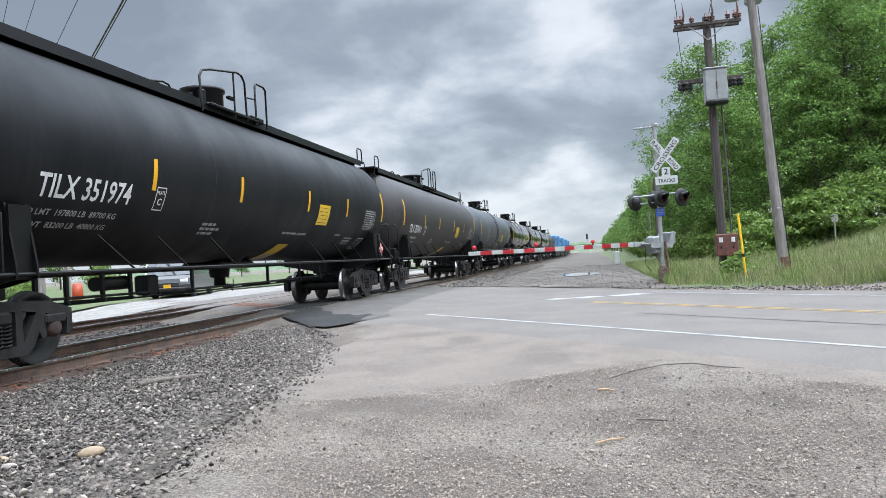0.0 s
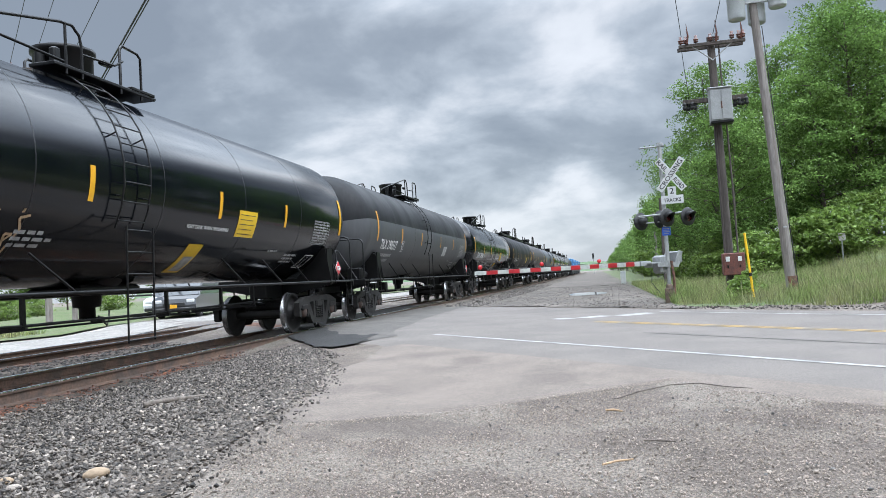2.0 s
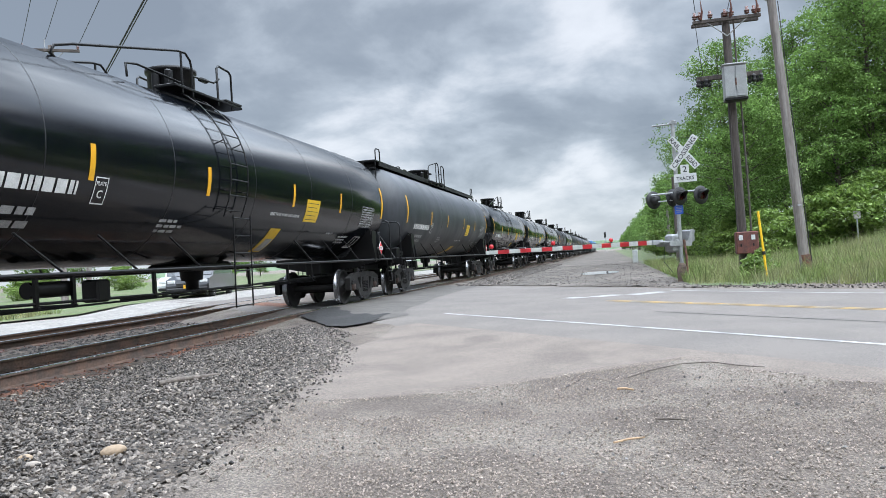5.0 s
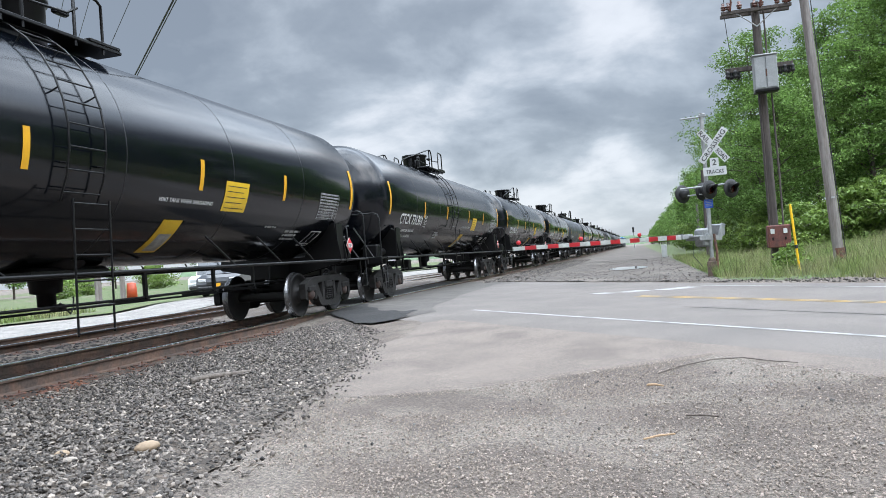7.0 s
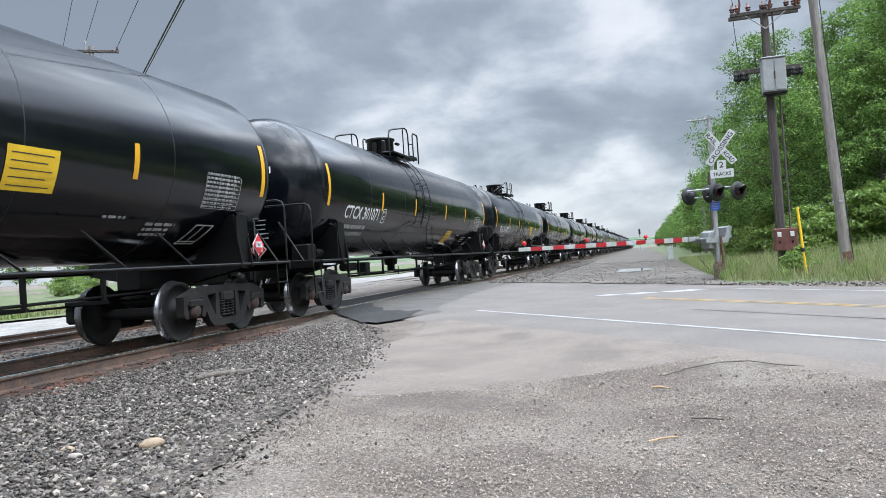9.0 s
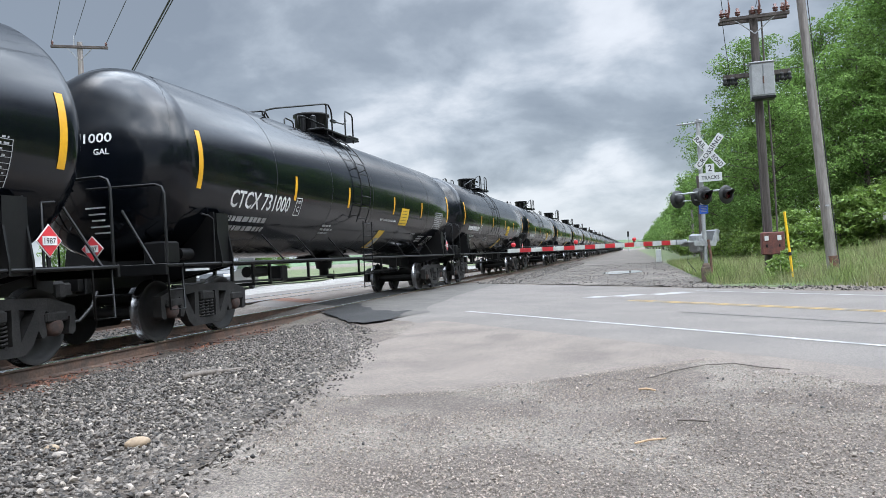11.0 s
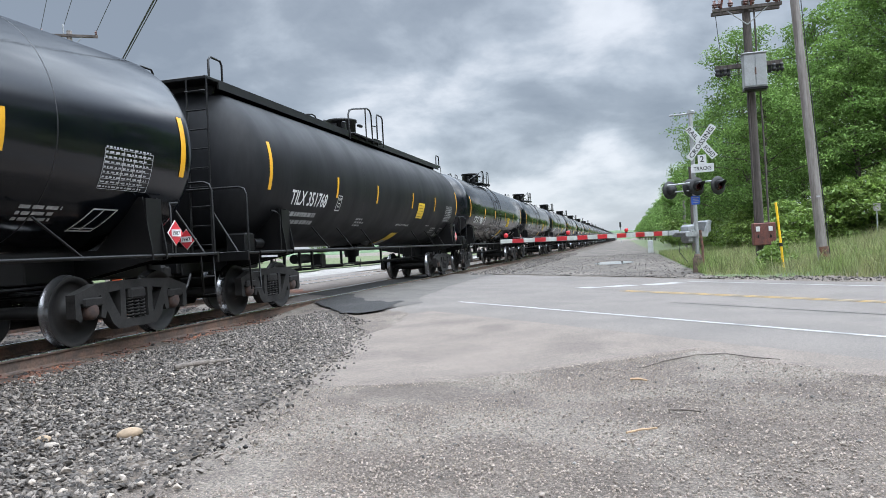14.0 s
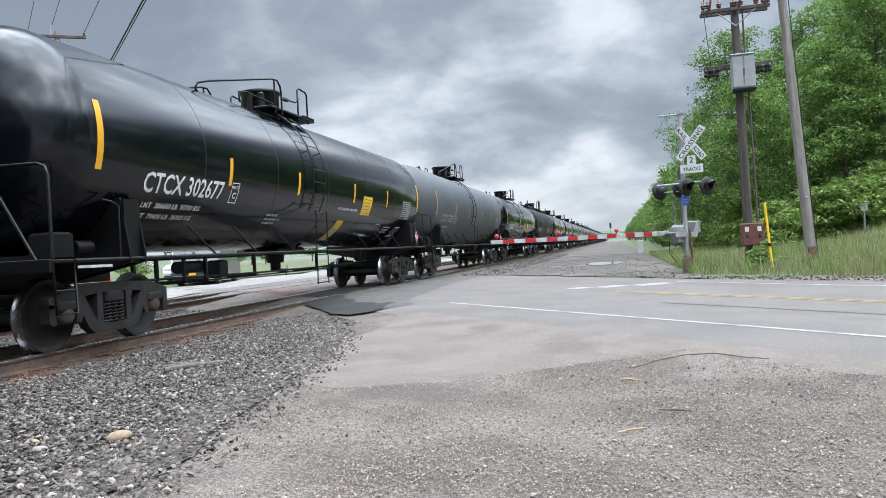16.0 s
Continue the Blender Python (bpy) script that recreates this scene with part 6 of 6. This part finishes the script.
# order of the cars, the first behind the engines to the last, with what can be read on their sides
B, W_, T2, G, LD = "gloss", "walk", "two_tone", "plain", "lid"
TRAIN = [
    (-7, B, "tank_slate", ""), (-6, B, "tank_black", ""), (-5, B, "tank_black", ""), (-4, B, "tank_black", ""), (-3, B, "tank_grey", ""),
    (-2, W_, "tank_brown", "TILX 350461"), (-1, W_, "tank_matte", "TILX 351974"), (0, B, "tank_black", "TILX 316184"), (1, T2, "", "TILX 290317"),
    (2, B, "tank_black", "CTCX 302583"), (3, B, "tank_black", "CTCX 302565"), (4, B, "tank_black", ""), (5, W_, "tank_slate", ""), (6, B, "tank_black", ""),
    (7, B, "tank_black", "TILX 318513"), (8, B, "tank_black", "CTCX 731301"), (9, B, "tank_black", "CTCX 731282"), (10, B, "tank_black", "TILX 316029"),
    (11, LD, "tank_black", "CTCX 301071"), (12, B, "tank_black", ""), (13, B, "tank_black", ""), (14, B, "tank_black", "CTCX 731000"), (15, B, "tank_black", "CTCX 302605"),
    (16, B, "tank_black", "CTCX 731324"), (17, B, "tank_black", "CTCX 730803"), (18, W_, "tank_matte", "TILX 351768"), (19, B, "tank_black", "CTCX 302826"),
    (20, G, "tank_grey", "CTCX 732276"), (21, B, "tank_black", "CTCX 302677"), (22, B, "tank_black", ""), (23, B, "tank_black", ""),
]
WEIGHTS = {-1: ("LD LMT  197800 LB  89700 KG", "LT WT  83200 LB  40000 KG"), 19: ("LD LMT  206400 LB  93600 KG", "LT WT  79600 LB  36100 KG"),
           21: ("LD LMT  206600 LB  93700 KG", "LT WT  79400 LB  36000 KG"), 8: ("LD LMT  205900 LB  93350 KG", "LT WT  80100 LB  36350 KG"),
           10: ("LD LMT  205800 LB  93300 KG", "LT WT  80200 LB  36400 KG"), 17: ("LD LMT  207500 LB  94100 KG", "LT WT  78500 LB  35500 KG"),
           3: ("LD LMT  206100 LB  93500 KG", "LT WT  79900 LB  36200 KG"), 15: ("LD LMT  206400 LB  93600 KG", "LT WT  79600 LB  36100 KG")}
LABELS = {"tank_black": "glossy black railway tank car with yellow reflector stripes", "tank_matte": "dull black tank car with a full-length running board on top",
          "tank_slate": "dark slate grey tank car coupled in the train", "tank_brown": "brownish black tank car with a running board on top",
          "tank_grey": "plain weathered grey tank car with a side ladder", "": "tank car with black upper half and grey lower half"}
PROTO = {}
CARS = []


def start_pose(i):
    return pose(LINE_X, START - PITCH * i, 0)


for i, kind, paint, marks in TRAIN:
    if kind not in PROTO:
        PROTO[kind] = tank_car(kind)
        car = PROTO[kind]
        car.matrix_basis = start_pose(i)
        plain_parts = [o for o in car.children_recursive]
        PROTO[kind + "_parts"] = len(plain_parts)
    else:
        car = copy_thing(PROTO[kind], start_pose(i))
    CARS.append((i, car))
    car["label"] = LABELS[paint]
    if paint:
        tank = next(o for o in car.children if o.name.split(".")[0] == "tank")
        tank.material_slots[0].link = "OBJECT"
        tank.material_slots[0].material = M[paint]

# lettering goes on after copying, so that each car bears its own
for (i, kind, paint, marks), (_, car) in zip(TRAIN, CARS):
    tank = next(o for o in car.children if o.name.split(".")[0] == "tank")
    ink = "white_dim" if kind in (G,) else "white"
    if marks:
        wrap_text(marks, 0.42, -6.70, 2.14 if kind not in (T2, W_) else 1.8, arc(2.07), ink, tank, "reporting_mark", "white stencilled reporting marks")
    elif i > 3:
        bars(-6.7, -4.6, arc(2.07), arc(2.37), 1, tank, "white_dim" if kind == G else ink, seed=40 + i, name="reporting_mark", ragged=0.0)
    if i in WEIGHTS:
        for k, line in enumerate(WEIGHTS[i]):
            wrap_text(line, 0.125, -6.78, 1.72 - 0.1 * k, arc(1.86 - 0.145 * k), "white_dim" if kind == W_ else "white", tank)
    elif i >= -2:
        bars(-6.78, -5.1, arc(1.68), arc(1.98), 2, tank, "white_dim", seed=60 + i, ragged=0.1)


def head_text(body, size, x0, width, z0, tank):
    """Small lettering on the dished rear end."""
    vs, fs, w = text_geometry(body, size)
    out = []
    for x, z in vs:
        px, pz = x0 + x * width / w, z0 + z
        out.append((px, -HALF - 0.75 * math.sqrt(max(0.0, 1 - (px * px + (pz - ZC) ** 2) / (R * R))) - 0.012, pz))
    part("end_mark", Build().add(out, fs), "white", tank, "white stencilled mark on the tank end")


for (i, kind, paint, marks), (_, car) in zip(TRAIN, CARS):
    if marks and i >= 0 and kind in (B, LD):
        tank = next(o for o in car.children if o.name.split(".")[0] == "tank")
        head_text(marks.split()[1], 0.19, -0.14, 0.72, ZC + 0.22, tank)
        head_text("GAL", 0.12, 0.30, 0.24, ZC + 0.04, tank)
        eb = Build()
        for k in range(5):
            z = ZC - 0.72 - 0.09 * k
            y = -HALF - 0.75 * math.sqrt(1 - (0.3 ** 2 + (z - ZC) ** 2) / R ** 2) - 0.02
            eb.box((0.22, y, z), (0.34 - 0.06 * (k % 3), 0.004, 0.022))
        part("end_print", eb, "white_dim", tank)


def scrawl(tank, y, s, w, h, seed, material, label):
    """A painted scribble of looping strokes."""
    rr = random.Random(seed)
    b = Build()
    for k in range(7):
        yc = y + w * (k + 0.5) / 7
        pts = [(yc + rr.uniform(-0.6, 0.6) * w / 7, s + h * rr.random()) for _ in range(5)]
        for (ya, sa), (yb, sb) in zip(pts, pts[1:]):
            d = math.hypot(yb - ya, sb - sa) or 1
            ny, ns = -(sb - sa) / d * 0.018, (yb - ya) / d * 0.018
            b.add([on_tank(ya + ny, sa + ns, 0.009), on_tank(ya - ny, sa - ns, 0.009), on_tank(yb - ny, sb - ns, 0.009), on_tank(yb + ny, sb + ns, 0.009)], [(0, 1, 2, 3)])
    part("graffiti", b, material, tank, label)


for (i, kind, paint, marks), (_, car) in zip(TRAIN, CARS):
    tank = next(o for o in car.children if o.name.split(".")[0] == "tank")
    if i == 10:
        scrawl(tank, -3.3, arc(1.55), 1.45, 0.55, 3, "white", "white sprayed graffiti scrawl")
        scrawl(tank, 3.8, arc(1.75), 0.9, 0.45, 8, "white", "white sprayed graffiti scrawl")
    if i == 2:
        scrawl(tank, -3.7, arc(1.6), 1.2, 0.7, 5, "wood_fresh", "tan sprayed graffiti swirl")


# ---- engines at the head ----
def locomotive():
    e = thing("locomotive", "blue and dark diesel locomotive hauling tank cars", "locomotive", group="engines of the train")
    part("frame", Build().box((0, 0, 1.15), (3.0, 20.6, 0.5), 0.05), "loco_dark", e)
    part("hood", Build().box((0, -2.6, 2.75), (1.9, 14.6, 2.7), 0.12), "loco_blue", e)
    part("radiator", Build().box((0, -8.0, 3.75), (2.9, 3.6, 0.8), 0.15), "loco_blue", e)
    part("cab", Build().box((0, 6.6, 2.85), (3.0, 3.4, 2.9), 0.15), "loco_blue", e)
    part("nose", Build().box((0, 9.0, 2.1), (2.2, 1.6, 1.5), 0.2), "loco_dark", e)
    for s in (-1, 1):
        part("cab_window", Build().box((s * 1.5, 6.6, 3.5), (0.03, 1.6, 0.7), 0.01), "car_glass", e)
        part("walkway_rail", Build().tube([(s * 1.45, -9.5, 2.3), (s * 1.45, 4.5, 2.3)], 0.025), "galv", e)
        for y in (-9.5, -6, -2.5, 1, 4.5):
            part("rail_post", Build().tube([(s * 1.45, y, 1.3), (s * 1.45, y, 2.3)], 0.025), "galv", e)
        part("truck_frame", Build().box((0, s * 6.7, 0.62), (2.6, 4.4, 0.5), 0.08), "loco_dark", e)
        for k in (-1.65, 0, 1.65):
            part("wheelset", W_MESH, None, e, at=pose(0, s * 6.7 + k, WHEEL_R))
    part("fuel_tank", Build().box((0, 0, 0.6), (2.7, 6.0, 0.8), 0.15), "loco_dark", e)
    return e


ENGINES = []
front = START + 7 * PITCH + 9.1
for k in range(4):
    if k == 0:
        eng = locomotive()
        first = eng
        eng.matrix_basis = pose(LINE_X, front + 11.2, 0)
    else:
        eng = copy_thing(first, pose(LINE_X, front + 11.2 + 22.3 * k, 0))
    ENGINES.append((front + 11.2 + 22.3 * k, eng))


def motions():
    """The whole train runs north at an even speed; the wheels of the cars that pass near roll with it."""
    times = [0.0, 4.0, 8.0, 12.0, 16.0]
    for i, car in CARS:
        y0 = START - PITCH * i
        walk(car, [(t, pose(LINE_X, y0 + SPEED * t, 0)) for t in times])
    for y0, eng in ENGINES:
        walk(eng, [(t, pose(LINE_X, y0 + SPEED * t, 0)) for t in times])
    # each end cap has three bolts, so a third of a turn brings the same picture: the roll is keyed less that third
    step = math.degrees(SPEED / FPS / WHEEL_R) - 120.0
    for i, car in CARS:
        if i < -1:
            continue
        for tr in car.children:
            if tr.name.split(".")[0] != "truck":
                continue
            sign = 1 if tr.matrix_basis.to_euler().z < 1 else -1
            for w in tr.children:
                if w.name.split(".")[0] == "wheelset":
                    y = w.matrix_basis.translation.y
                    walk(w, [(k * 5 / FPS, pose(0, y, WHEEL_R, -sign * step * 5 * k)) for k in range(97)])


motions()
